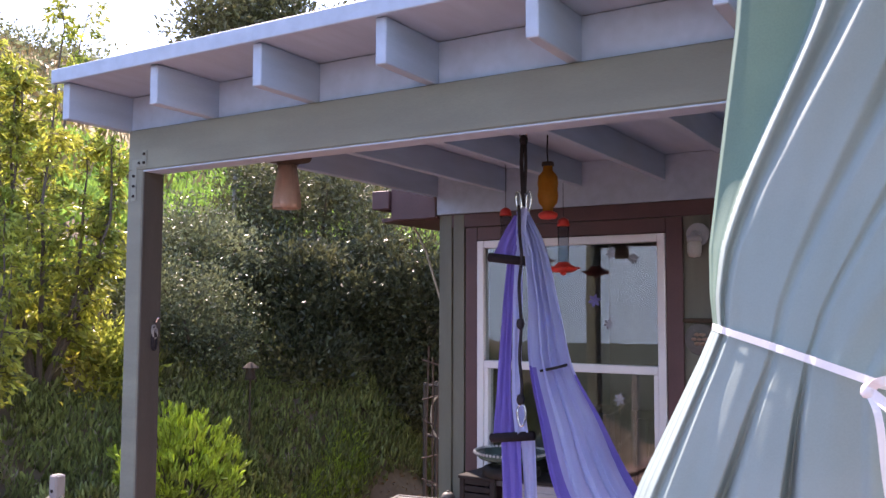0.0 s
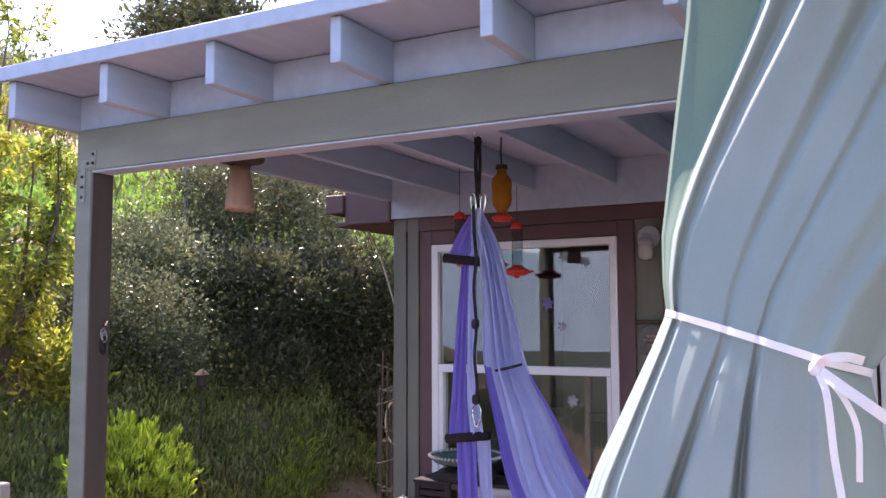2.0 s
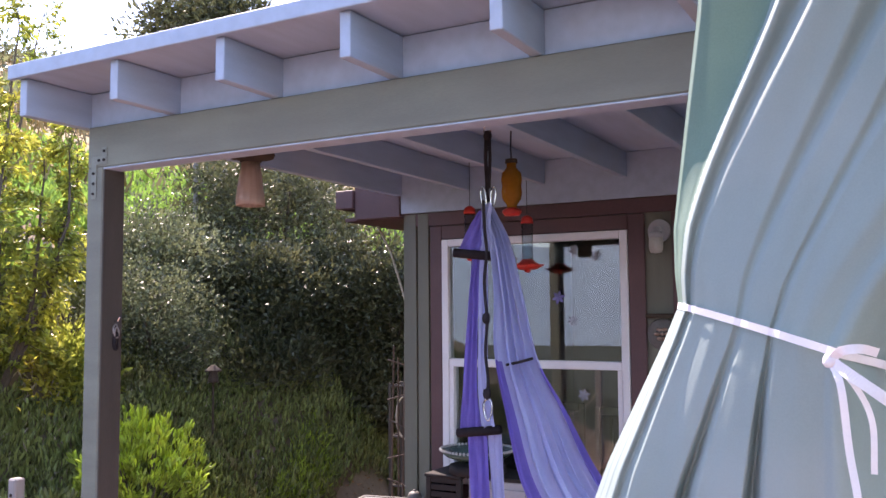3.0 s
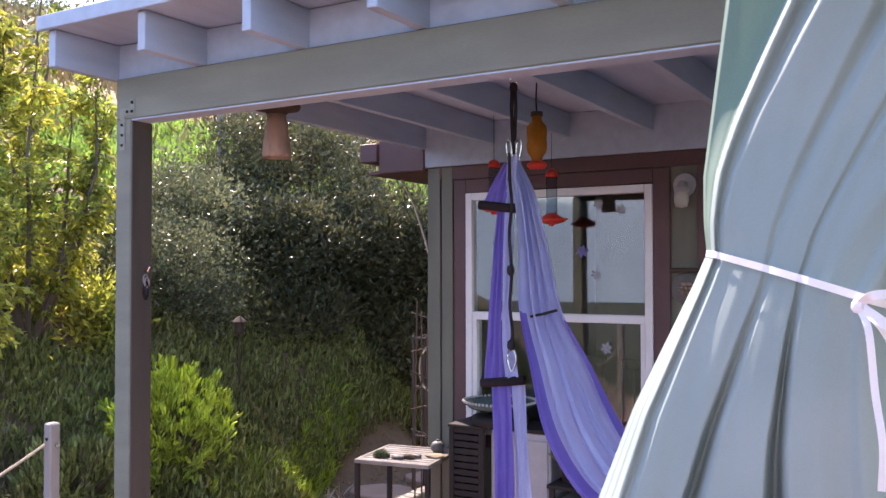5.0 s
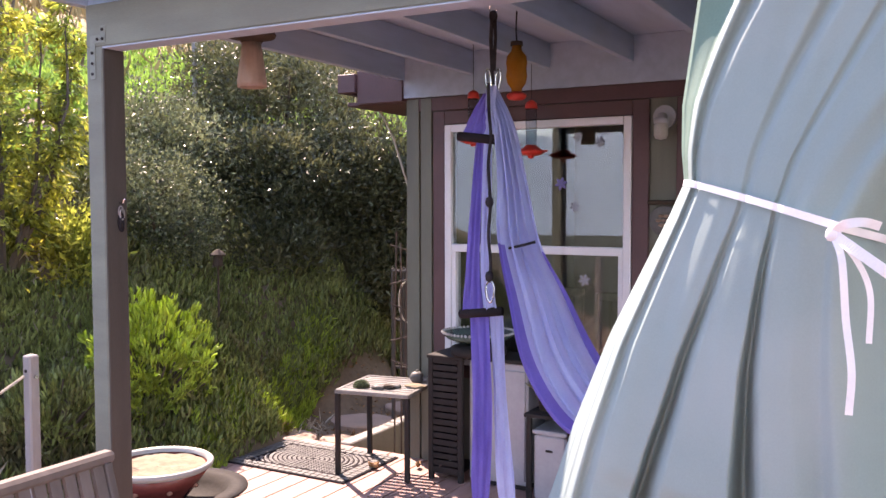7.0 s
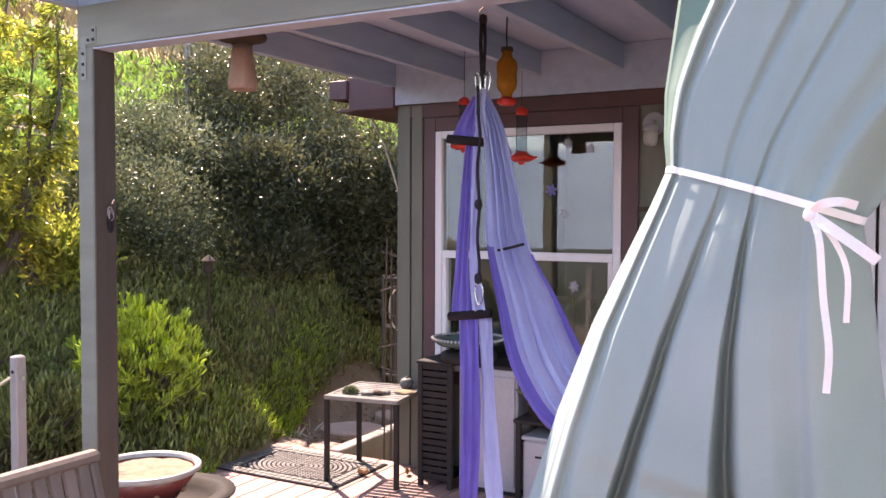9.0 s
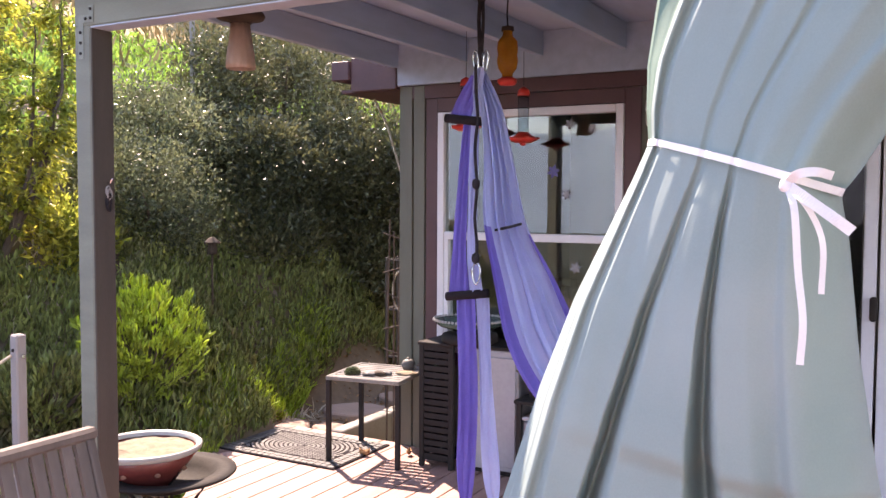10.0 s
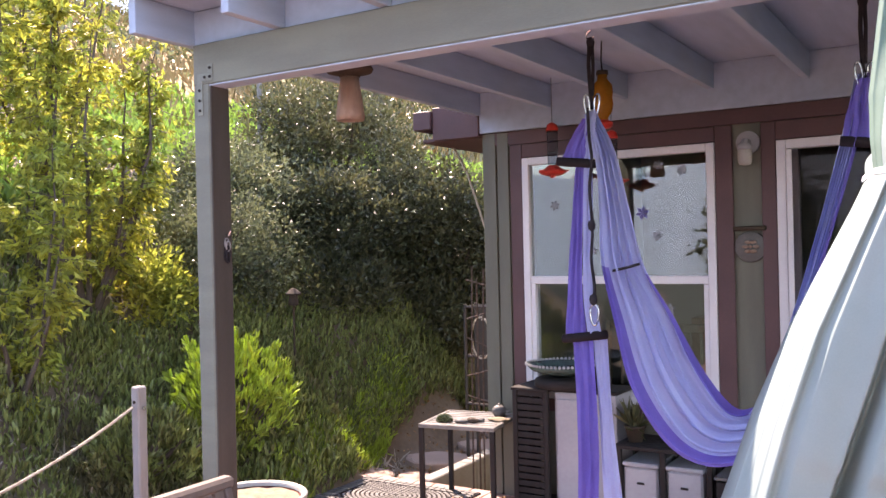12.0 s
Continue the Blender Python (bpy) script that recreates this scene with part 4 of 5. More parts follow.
part("handle_fabric", cloth([(0.958, 2.03, 0.992, 2.03), (0.944, 1.70, 0.986, 1.70), (0.937, 1.40, 0.986, 1.40), (0.950, 1.21, 1.012, 1.21)], 60, 14, 1.6, 0.008, 8, y0=0.935), M["lavender"], sw, "lavender gathered loop")
part("handle_fabric", cloth([(0.885, 1.20, 0.968, 1.20), (0.887, 0.95, 0.982, 0.95), (0.889, 0.70, 0.985, 0.70), (0.894, 0.50, 0.968, 0.50), (0.915, 0.345, 0.945, 0.345)], 60, 22, 2.4, 0.011, 9, y0=0.955), M["deepviolet"], sw, "violet gathered loop")
part("handle_fabric", cloth([(0.966, 1.20, 1.018, 1.20), (0.978, 0.95, 1.030, 0.95), (0.988, 0.70, 1.052, 0.70), (1.005, 0.50, 1.074, 0.50), (1.035, 0.372, 1.062, 0.372)], 60, 16, 1.7, 0.009, 10, y0=0.965), M["lavender"], sw, "lavender gathered loop")
for a, b in (((0.850, 0.925, 1.878), (1.010, 0.930, 1.858)), ((0.850, 0.94, 1.190), (1.028, 0.94, 1.212)), ((0.912, 0.955, 0.342), (1.056, 0.965, 0.368))):
    part("foam_handle", tube([a, b], 0.0175, 14), M["foam"], sw, "black foam grip", smooth=True)


def carabiner(c, h, w, tilt, parent):
    pts = [(c[0] + w * math.cos(a) * (1 + 0.25 * math.sin(a)) + tilt * math.sin(a), c[1], c[2] + h * math.sin(a)) for a in np.linspace(0, 2 * math.pi, 21)[:-1]]
    part("carabiner", tube(pts, 0.0042, 6, closed=True), M["steel"], parent, "bright steel carabiner", smooth=True)


def strap(hx, parent):
    part("hook", tube([(hx, HY, RZ), (hx, HY, 2.372), (hx - 0.014, HY, 2.362), (hx - 0.016, HY, 2.345), (hx, HY, 2.336), (hx + 0.014, HY, 2.346)], 0.0045, 6), M["steel"], parent, "steel screw hook")
    sp = part("strap", tube([(hx - 0.004, HY, 2.34), (hx - 0.008, HY - 0.004, 2.24), (hx - 0.004, HY, 2.12), (hx, HY, 2.07)], 0.0075, 7), M["blackrope"], parent, "black webbing strap")
    part("strap", tube([(hx + 0.006, HY, 2.34), (hx + 0.007, HY + 0.004, 2.24), (hx + 0.004, HY, 2.12)], 0.0065, 7), M["blackrope"], parent, "black webbing strap")
    part("knot", lathe([(0.0, -0.022), (0.014, -0.014), (0.017, 0.0), (0.013, 0.016), (0.0, 0.022)], (hx, HY, 2.325), 10), M["blackrope"], sp, smooth=True)
    carabiner((hx - 0.014, HY - 0.012, 2.085), 0.042, 0.010, -0.004, sp)
    carabiner((hx + 0.018, HY + 0.004, 2.085), 0.042, 0.010, 0.004, sp)


strap(HX, sw)
strap(1.928, sw)
rope_pts = [(0.983, 0.912, 2.07), (0.988, 0.908, 1.96), (0.998, 0.903, 1.87), (0.985, 0.908, 1.76), (0.995, 0.905, 1.62), (0.986, 0.908, 1.50), (0.997, 0.905, 1.40), (0.992, 0.905, 1.33)]
dc = part("daisy_chain", tube([tuple(r) for r in smooth_rows(rope_pts, 40)], 0.006, 7), M["blackrope"], sw, "black knotted strap")
for z in (1.625, 1.345):
    part("knot", lathe([(0.0, -0.024), (0.013, -0.014), (0.016, 0.0), (0.013, 0.016), (0.0, 0.022)], (0.992, 0.905, z), 10), M["blackrope"], dc, smooth=True)
carabiner((0.995, 0.905, 1.288), 0.040, 0.017, 0.0, dc)
part("handle_fabric", cloth([(1.91, 2.07, 1.95, 2.07), (1.875, 1.96, 1.955, 1.96), (1.862, 1.88, 1.965, 1.875)], 22, 16, 2.2, 0.010, 15, y0=0.93), M["deepviolet"], sw, "violet gathered loop")
part("foam_handle", tube([(1.855, 0.925, 1.872), (1.985, 0.935, 1.855)], 0.0175, 14), M["foam"], sw, "black foam grip", smooth=True)


# ---- feeders ----
def nectar_feeder(at, wire):
    x, y, z = at
    f = thing("nectar_feeder", (x, y, z + wire), "hummingbird feeder with a clear tube and red flower base", "bird feeder", "feeders by the window")
    fb = part("base", lathe([(0.0, -0.012), (0.045, -0.012), (0.082, 0.004), (0.080, 0.012), (0.045, 0.028), (0.030, 0.044), (0.0, 0.046)], at, 24), M["red"], f, "red plastic base", smooth=True)
    part("drip_foot", lathe([(0.0, -0.03), (0.016, -0.026), (0.018, -0.012), (0.0, -0.011)], at, 10), M["red"], f, "red plastic foot")
    for k in range(5):
        a = k * 2 * math.pi / 5 + 0.4
        px, py = x + 0.078 * math.cos(a), y + 0.078 * math.sin(a)
        part("flower_port", lathe([(0.0, 0.008), (0.013, 0.008), (0.016, 0.014), (0.006, 0.018), (0.0, 0.015)], (px, py, z), 8), M["red"], fb)
    t = part("tube", lathe([(0.030, 0.045), (0.031, 0.25), (0.029, 0.25), (0.028, 0.047)], at, 20), M["clearglass"], f, "clear glass tube", smooth=True)
    part("nectar", lathe([(0.0, 0.047), (0.026, 0.048), (0.026, 0.12), (0.0, 0.121)], at, 16), M["clearglass"], t, "clear sugar water")
    part("cap", lathe([(0.0, 0.295), (0.014, 0.29), (0.030, 0.278), (0.036, 0.25), (0.034, 0.245), (0.0, 0.245)], at, 20), M["red"], f, "red plastic cap", smooth=True)
    part("wire", tube([(x, y, z + 0.29), (x, y, z + wire)], 0.0018, 4), M["black"], f)
    return f


nectar_feeder((0.49, 2.45, 1.898), 2.388 - 1.898 + 0.14)
nectar_feeder((0.13, 2.45, 1.975), 2.388 - 1.975 + 0.14)
ax, ay = 0.705, 1.78
af = thing("amber_feeder", (ax, ay, 2.53), "amber glass bottle feeder over a red feeding dish", "bird feeder")
part("bottle", lathe([(0.0, 2.372), (0.022, 2.37), (0.024, 2.345), (0.028, 2.338), (0.046, 2.318), (0.050, 2.285), (0.046, 2.255), (0.050, 2.225), (0.044, 2.19), (0.026, 2.165), (0.024, 2.145), (0.0, 2.143)], (ax, ay, 0), 28), M["amber"], af, "embossed amber glass bottle", smooth=True)
part("dish", lathe([(0.0, 2.152), (0.024, 2.15), (0.046, 2.138), (0.048, 2.126), (0.036, 2.112), (0.0, 2.108)], (ax, ay, 0), 24), M["red"], af, "red feeding dish", smooth=True)
part("collar", lathe([(0.0, 2.388), (0.028, 2.386), (0.030, 2.366), (0.0, 2.364)], (ax, ay, 0), 16), M["bronze"], af, "dark metal collar", smooth=True)
part("cord", tube([(ax, ay, 2.386), (ax - 0.004, ay, 2.44), (ax, ay, 2.53)], 0.004, 5), M["blackrope"], af, "black hanging cord")


# ---- wall fittings ----
wl = thing("wall_light", (1.172, WY, 2.03), "grey jelly-jar wall light beside the window", "wall light")
part("back_plate", tube([(1.172, WY - 0.001, 2.085), (1.172, WY - 0.020, 2.085)], 0.062, 22), M["bin"], wl, "round grey back plate", smooth=False)
part("arm", tube([(1.172, WY - 0.02, 2.085), (1.172, WY - 0.075, 2.085), (1.172, WY - 0.085, 2.065)], 0.020, 10), M["bin"], wl)
part("cap", lathe([(0.0, 2.078), (0.034, 2.074), (0.040, 2.050), (0.038, 2.042), (0.0, 2.042)], (1.172, WY - 0.085, 0), 18), M["bin"], wl, smooth=True)
part("jar", lathe([(0.034, 2.042), (0.038, 2.02), (0.037, 1.985), (0.030, 1.962), (0.0, 1.956)], (1.172, WY - 0.085, 0), 18), M["rimglaze"], wl, "frosted glass jar", smooth=True)
wp = thing("wall_planter", (1.176, WY, 1.44), "grey relief wall plaque with a flower and leaves", "wall plaque")
part("plate", lathe([(0.0, 0.0), (0.075, 0.0), (0.085, 0.008), (0.08, 0.018), (0.05, 0.026), (0.0, 0.028)], (0, 0, 0), 24), M["rubber"], wp)
wp.children[0].matrix_basis = Matrix.Translation((0, -0.001, 0.085)) @ Matrix.Rotation(radians(90), 4, "X")
wp.children[0].data.transform(Matrix.Translation(Vector((1.176, WY, 1.44))))
part("bar", box(1.09, 1.262, WY - 0.045, WY - 0.001, 1.612, 1.636, 0.006), M["bronze"], wp, "dark hanging bar")
for k in range(6):
    a = k * math.pi / 3
    part("petal", lathe([(0.0, -0.010), (0.016, -0.004), (0.018, 0.0), (0.014, 0.008), (0.0, 0.01)], (1.180 + 0.028 * math.cos(a), WY - 0.038, 1.525 + 0.028 * math.sin(a)), 10), M["stone"], wp, smooth=True)
part("flower_heart", lathe([(0.0, -0.010), (0.012, 0.0), (0.0, 0.012)], (1.180, WY - 0.046, 1.525), 10), M["stone"], wp, smooth=True)


def flake(x, z, r, material, label):
    """A six-petalled window sticker."""
    bm = bmesh.new()
    c = Vector((x, WY - 0.006, z))
    lift = Vector((0, 0.0015, 0))
    heart, under = bm.verts.new(c), bm.verts.new(c + lift)
    for k in range(6):
        a = k * math.pi / 3 + 0.26
        d, s = Vector((math.cos(a), 0, math.sin(a))), Vector((-math.sin(a), 0, math.cos(a)))
        rim = (c + d * r * 0.55 + s * r * 0.24, c + d * r, c + d * r * 0.55 - s * r * 0.24)
        front = [heart] + [bm.verts.new(p) for p in rim]
        rear = [under] + [bm.verts.new(p + lift) for p in rim]
        bm.faces.new(front)
        bm.faces.new(rear[::-1])
        for q in range(4):
            bm.faces.new((front[q], rear[q], rear[(q + 1) % 4], front[(q + 1) % 4]))
    bmesh.ops.recalc_face_normals(bm, faces=bm.faces)
    tagged(part("window_sticker", bm, material), label, "sticker", "stickers on the window")


flake(0.577, 1.732, 0.042, M["violetstick"], "dark violet flower sticker on the window glass")
for sx, szz, sr in ((0.719, 1.182, 0.040), (0.675, 2.0, 0.035), (0.66, 1.60, 0.035), (0.81, 1.965, 0.035), (0.03, 1.80, 0.035), (0.27, 1.52, 0.03)):
    flake(sx, szz, sr, M["frost"], "pale frosted flower sticker on the window glass")

# ---- things against the wall ----
rk = thing("slatted_cabinet", (0.0, 2.5, 0), "black slatted outdoor cabinet against the house wall", "cabinet")
RX0, RX1, RY0, RY1, RT = -0.116, 0.110, 2.345, 2.655, 0.74
for a, b, c, d in ((RX0, RX0 + 0.03, RY0, RY0 + 0.03), (RX1 - 0.03, RX1, RY0, RY0 + 0.03), (RX0, RX0 + 0.03, RY1 - 0.03, RY1), (RX1 - 0.03, RX1, RY1 - 0.03, RY1)):
    part("corner_post", box(a, b, c, d, 0, RT - 0.02), M["black"], rk)
part("top", box(RX0 - 0.006, RX1 + 0.006, RY0 - 0.006, RY1 + 0.006, RT - 0.02, RT, 0.004), M["black"], rk, "black top board")
part("base_shelf", box(RX0 + 0.031, RX1 - 0.031, RY0 + 0.01, RY1 - 0.01, 0.04, 0.055), M["black"], rk)
for k in range(17):
    z = 0.05 + k * 0.040
    part("slat", box(RX0 + 0.031, RX1 - 0.031, RY0 + 0.006, RY0 + 0.016, z, z + 0.031, 0.002), M["black"], rk)
    part("slat", box(RX0 + 0.004, RX0 + 0.014, RY0 + 0.031, RY1 - 0.031, z, z + 0.036, 0.002), M["black"], rk)
bs = thing("dish_stand", (0.16, 2.46, 0.742), "squat black drum stand under a glazed dish", "plant stand")
part("drum", lathe([(0.0, 0.742), (0.15, 0.742), (0.165, 0.75), (0.16, 0.79), (0.12, 0.80), (0.0, 0.80)], (0.16, 2.46, 0), 28), M["black"], bs, smooth=True)
ds = thing("glazed_dish", (0.16, 2.46, 0.80), "wide dark green glazed dish with a beaded pale rim", "dish")
gb = part("bowl", lathe([(0.0, 0.80), (0.07, 0.802), (0.09, 0.81), (0.18, 0.84), (0.215, 0.872), (0.205, 0.872), (0.17, 0.852), (0.0, 0.83)], (0.16, 2.46, 0), 36), M["greenglaze"], ds, smooth=True)
for k in range(56):
    a = 2 * math.pi * k / 56
    part("rim_bead", lathe([(0.0, -0.008), (0.008, -0.004), (0.009, 0.002), (0.005, 0.008), (0.0, 0.009)], (0.16 + 0.211 * math.cos(a), 2.46 + 0.211 * math.sin(a), 0.876), 6), M["rimglaze"], gb)
cb = thing("storage_cabinet", (0.30, 2.5, 0), "pale grey storage cabinet in shade", "cabinet")
part("body", box(0.13, 0.50, 2.40, 2.65, 0.03, 0.718, 0.006), M["bin"], cb)
part("top", box(0.12, 0.51, 2.388, 2.655, 0.720, 0.740, 0.004), M["black"], cb, "black top")
part("door_panel", box(0.145, 0.485, 2.388, 2.399, 0.06, 0.68, 0.004), M["bin"], cb)
part("foot", box(0.14, 0.49, 2.42, 2.64, 0.0, 0.029, 0.003), M["black"], cb)
bn = thing("low_bench", (0.77, 2.45, 0), "low black slatted bench with pale bins beneath", "bench")
for k in range(6):
    part("slat", box(0.52, 1.05, 2.29 + k * 0.058, 2.29 + k * 0.058 + 0.048, 0.455, 0.475, 0.003), M["black"], bn)
for a in (0.53, 0.77, 1.015):
    for b in (2.30, 2.60):
        part("leg", box(a, a + 0.028, b, b + 0.028, 0, 0.454, 0.003), M["black"], bn)
for k in range(2):
    x0 = 0.565 + k * 0.235
    bi = thing("storage_bin", (x0 + 0.09, 2.45, 0), "pale plastic storage bin under the bench", "storage bin", "bins under the bench")
    part("body", box(x0, x0 + 0.19, 2.32, 2.58, 0.0, 0.36, 0.012), M["bin"], bi)
    part("lid", box(x0 - 0.006, x0 + 0.196, 2.312, 2.588, 0.362, 0.385, 0.006), M["bin"], bi)
    part("handle", box(x0 + 0.075, x0 + 0.115, 2.312, 2.319, 0.27, 0.282, 0.002), M["black"], bi.children[0], "dark grip slot")


def pot_plant(x, y, z, r, h, seed, label):
    g = np.random.default_rng(seed)
    t = thing("potted_plant", (x, y, z), label, "potted plant", "pots on the bench")
    part("pot", lathe([(0.0, 0.0), (r * 0.7, 0.0), (r, h), (r * 1.08, h), (r * 1.08, h - 0.012), (r * 0.9, h - 0.012), (r * 0.85, h - 0.02), (0.0, h - 0.02)], (x, y, z), 18), M["bronze"], t, smooth=True)
    n = 40
    p = np.array([[x, y, z + h - 0.02]]) + g.normal(size=(n, 3)) * np.array([r * 0.3, r * 0.3, 0.005])
    leaf_mesh("leaves", p, g.normal(size=(n, 3)) * 0.5 + np.array([0, 0, 0.8]), 0.14 * g.uniform(0.6, 1.3, n), 0.16, M["bushleaf"], t, rng=g)


pot_plant(0.60, 2.42, 0.475, 0.055, 0.09, 71, "dark pot with narrow green leaves on the bench")
pot_plant(0.78, 2.48, 0.475, 0.045, 0.07, 72, "small dark pot with green leaves on the bench")
ct = thing("crate", (1.27, 2.42, 0), "dark grey slatted crate on the deck", "crate")
for k in range(4):
    z = 0.01 + k * 0.088
    part("slat", box(1.08, 1.50, 2.24, 2.255, z, z + 0.078, 0.003), M["black"], ct)
    part("slat", box(1.08, 1.50, 2.585, 2.60, z, z + 0.078, 0.003), M["black"], ct)
    part("slat", box(1.08, 1.095, 2.257, 2.583, z, z + 0.078, 0.003), M["black"], ct)
    part("slat", box(1.485, 1.50, 2.257, 2.583, z, z + 0.078, 0.003), M["black"], ct)
part("lid", box(1.07, 1.51, 2.23, 2.61, 0.362, 0.378, 0.004), M["rubber"], ct, "dark grey lid")


# ---- side table ----
TH, TA = 0.520, radians(9)
ex, ey = Vector((math.cos(TA), math.sin(TA), 0)), Vector((-math.sin(TA), math.cos(TA), 0))
tc0 = Vector((-0.630, 2.125, 0))
turn = Matrix.Rotation(TA, 4, "Z")
tb = thing("side_table", tuple(tc0 + ex * 0.235 + ey * 0.23), "black metal side table with a slatted top", "side table")


def tbox(u0, u1, v0, v1, z0, z1, bevel=0.003):
    c = tc0 + ex * (u0 + u1) / 2 + ey * (v0 + v1) / 2
    return box(c.x - (u1 - u0) / 2, c.x + (u1 - u0) / 2, c.y - (v1 - v0) / 2, c.y + (v1 - v0) / 2, z0, z1, bevel, None, turn)


TW = 0.475
for u0, u1, v0, v1 in ((0, TW, 0, 0.022), (0, TW, TW - 0.022, TW), (0, 0.022, 0.024, TW - 0.024), (TW - 0.022, TW, 0.024, TW - 0.024)):
    part("top_frame", tbox(u0, u1, v0, v1, TH - 0.024, TH), M["tabletop"], tb)
for k in range(8):
    v0 = 0.030 + k * 0.0525
    part("slat", tbox(0.0225, TW - 0.0225, v0, v0 + 0.037, TH - 0.012, TH - 0.002), M["tabletop"], tb)
for u, v in ((0, 0), (TW - 0.028, 0), (0, TW - 0.028), (TW - 0.028, TW - 0.028)):
    part("leg", tbox(u, u + 0.028, v, v + 0.028, 0, TH - 0.025), M["black"], tb)


def pebble(x, y, z, rx, ry, rz, seed, material, name, label, category, group=""):
    bm = bmesh.new()
    bmesh.ops.create_icosphere(bm, subdivisions=3, radius=1)
    for v in bm.verts:
        k = 1 + 0.22 * noise.noise(v.co * 1.6 + Vector((seed, 0, 0))) + 0.06 * noise.noise(v.co * 5 + Vector((0, seed, 0)))
        v.co = Vector((v.co.x * rx * k, v.co.y * ry * k, max(v.co.z * rz * k, -rz * 0.8)))
    bmesh.ops.translate(bm, verts=bm.verts, vec=(x, y, z + rz * 0.8))
    return tagged(part(name, bm, material, None, smooth=True), label, category, group)


TZ = TH - 0.002
sc = thing("succulent_clump", (-0.53, 2.26, TZ), "mossy green succulent clump on the table", "succulent")
g = np.random.default_rng(81)
d = g.normal(size=(260, 3))
d[:, 2] = abs(d[:, 2])
d /= np.linalg.norm(d, axis=1, keepdims=True)
spike_mesh("rosette", np.array([[-0.53, 2.26, TZ]]) + d * np.array([0.025, 0.025, 0.018]), d + np.array([0, 0, 0.3]), np.full(260, 0.03), 0.25, M["oliveleaf"], sc, rng=g)
pebble(-0.53, 2.26, TZ, 0.032, 0.028, 0.020, 4.0, M["oliveleaf"], "moss_stone", "mossy stone holding a succulent", "stone", "stones on the table")
pebble(-0.42, 2.27, TZ, 0.045, 0.030, 0.014, 1.0, M["rubber"], "stone", "flat dark stone on the table", "stone", "stones on the table")
pebble(-0.36, 2.30, TZ, 0.040, 0.028, 0.016, 2.0, M["bronze"], "stone", "dark rough stone on the table", "stone", "stones on the table")
pebble(-0.33, 2.345, TZ, 0.028, 0.024, 0.013, 3.0, M["rubber"], "stone", "small dark stone on the table", "stone", "stones on the table")
pebble(-0.245, 2.42, TZ, 0.065, 0.050, 0.010, 5.0, M["cream"], "shell", "pale flat shell lying on the table", "shell")
tp = thing("small_teapot", (-0.31, 2.545, TZ), "small dark grey teapot on the table corner", "teapot")
part("body", lathe([(0.0, 0.0), (0.028, 0.0), (0.042, 0.02), (0.044, 0.038), (0.034, 0.058), (0.018, 0.066), (0.0, 0.068)], (-0.31, 2.545, TZ), 20), M["rubber"], tp, smooth=True)
part("spout", tube([(-0.27, 2.545, TZ + 0.028), (-0.245, 2.543, TZ + 0.034), (-0.232, 2.542, TZ + 0.046)], 0.006, 7), M["rubber"], tp)
part("lid_knob", lathe([(0.0, 0.066), (0.007, 0.068), (0.008, 0.076), (0.0, 0.080)], (-0.31, 2.545, TZ), 10), M["rubber"], tp)

# ---- door mat ----
mx0, mx1, my0, my1 = -1.386, -0.488, 2.012, 2.612
dm = thing("door_mat", (-0.94, 2.31, 0), "grey rubber door mat with a circular brick pattern", "door mat")
part("base", box(mx0, mx1, my0, my1, 0.001, 0.009, 0.002), M["foam"], dm, "black rubber backing")
bm = bmesh.new()
mcx, mcy = (mx0 + mx1) / 2, (my0 + my1) / 2
for k in range(18):
    for y0 in (my0 + 0.008, my0 + 0.048, my1 - 0.088, my1 - 0.048):
        x0 = mx0 + 0.012 + k * 0.0487
        box(x0, x0 + 0.041, y0, y0 + 0.033, 0.009, 0.014, 0, bm)
for k in range(10):
    for x0 in (mx0 + 0.012, mx0 + 0.061, mx1 - 0.102, mx1 - 0.053):
        y0 = my0 + 0.095 + k * 0.041
        box(x0, x0 + 0.041, y0, y0 + 0.034, 0.009, 0.014, 0, bm)
for ring in range(1, 15):
    rx, ry = ring * 0.033, ring * 0.0235
    n = max(6, int(ring * 6.0))
    for k in range(n):
        a = 2 * math.pi * (k + 0.5 * (ring % 2)) / n
        qx, qy = rx * math.cos(a), ry * math.sin(a)
        if abs(qx) < 0.325 and abs(qy) < 0.195:
            box(mcx + qx - 0.0115, mcx + qx + 0.0115, mcy + qy - 0.0085, mcy + qy + 0.0085, 0.009, 0.013, 0, bm, Matrix.Rotation(a + 1.57, 4, "Z"))
tagged(part("raised_pattern", bm, M["rubber"], dm), kind="stuff")

# fallen leaves
for lx, ly, sc_, rot, sd in ((-0.50, 2.345, 0.065, 0.5, 1), (-0.27, 2.49, 0.055, 1.9, 2), (-0.60, 1.28, 0.05, -0.5, 3), (-0.62, 1.22, 0.04, 0.3, 4)):
    rows = []
    for i in range(7):
        s = i / 6
        w = 0.34 * math.sin(math.pi * (0.06 + 0.90 * s)) ** 0.8
        rows.append([(lx + sc_ * ((s - 0.5) * math.cos(rot) - v * w * math.sin(rot)), ly + sc_ * ((s - 0.5) * math.sin(rot) + v * w * math.cos(rot)),
                      0.004 + sc_ * (0.45 * abs(v) ** 1.5 + 0.25 * (2 * s - 1) ** 2)) for v in (-1, -0.5, 0, 0.5, 1)])
    tagged(part("fallen_leaf", sheet(rows, 0.0008), M["dryleaf"]), "curled dry brown leaf lying on the deck", "leaf", "dry leaves on the deck")

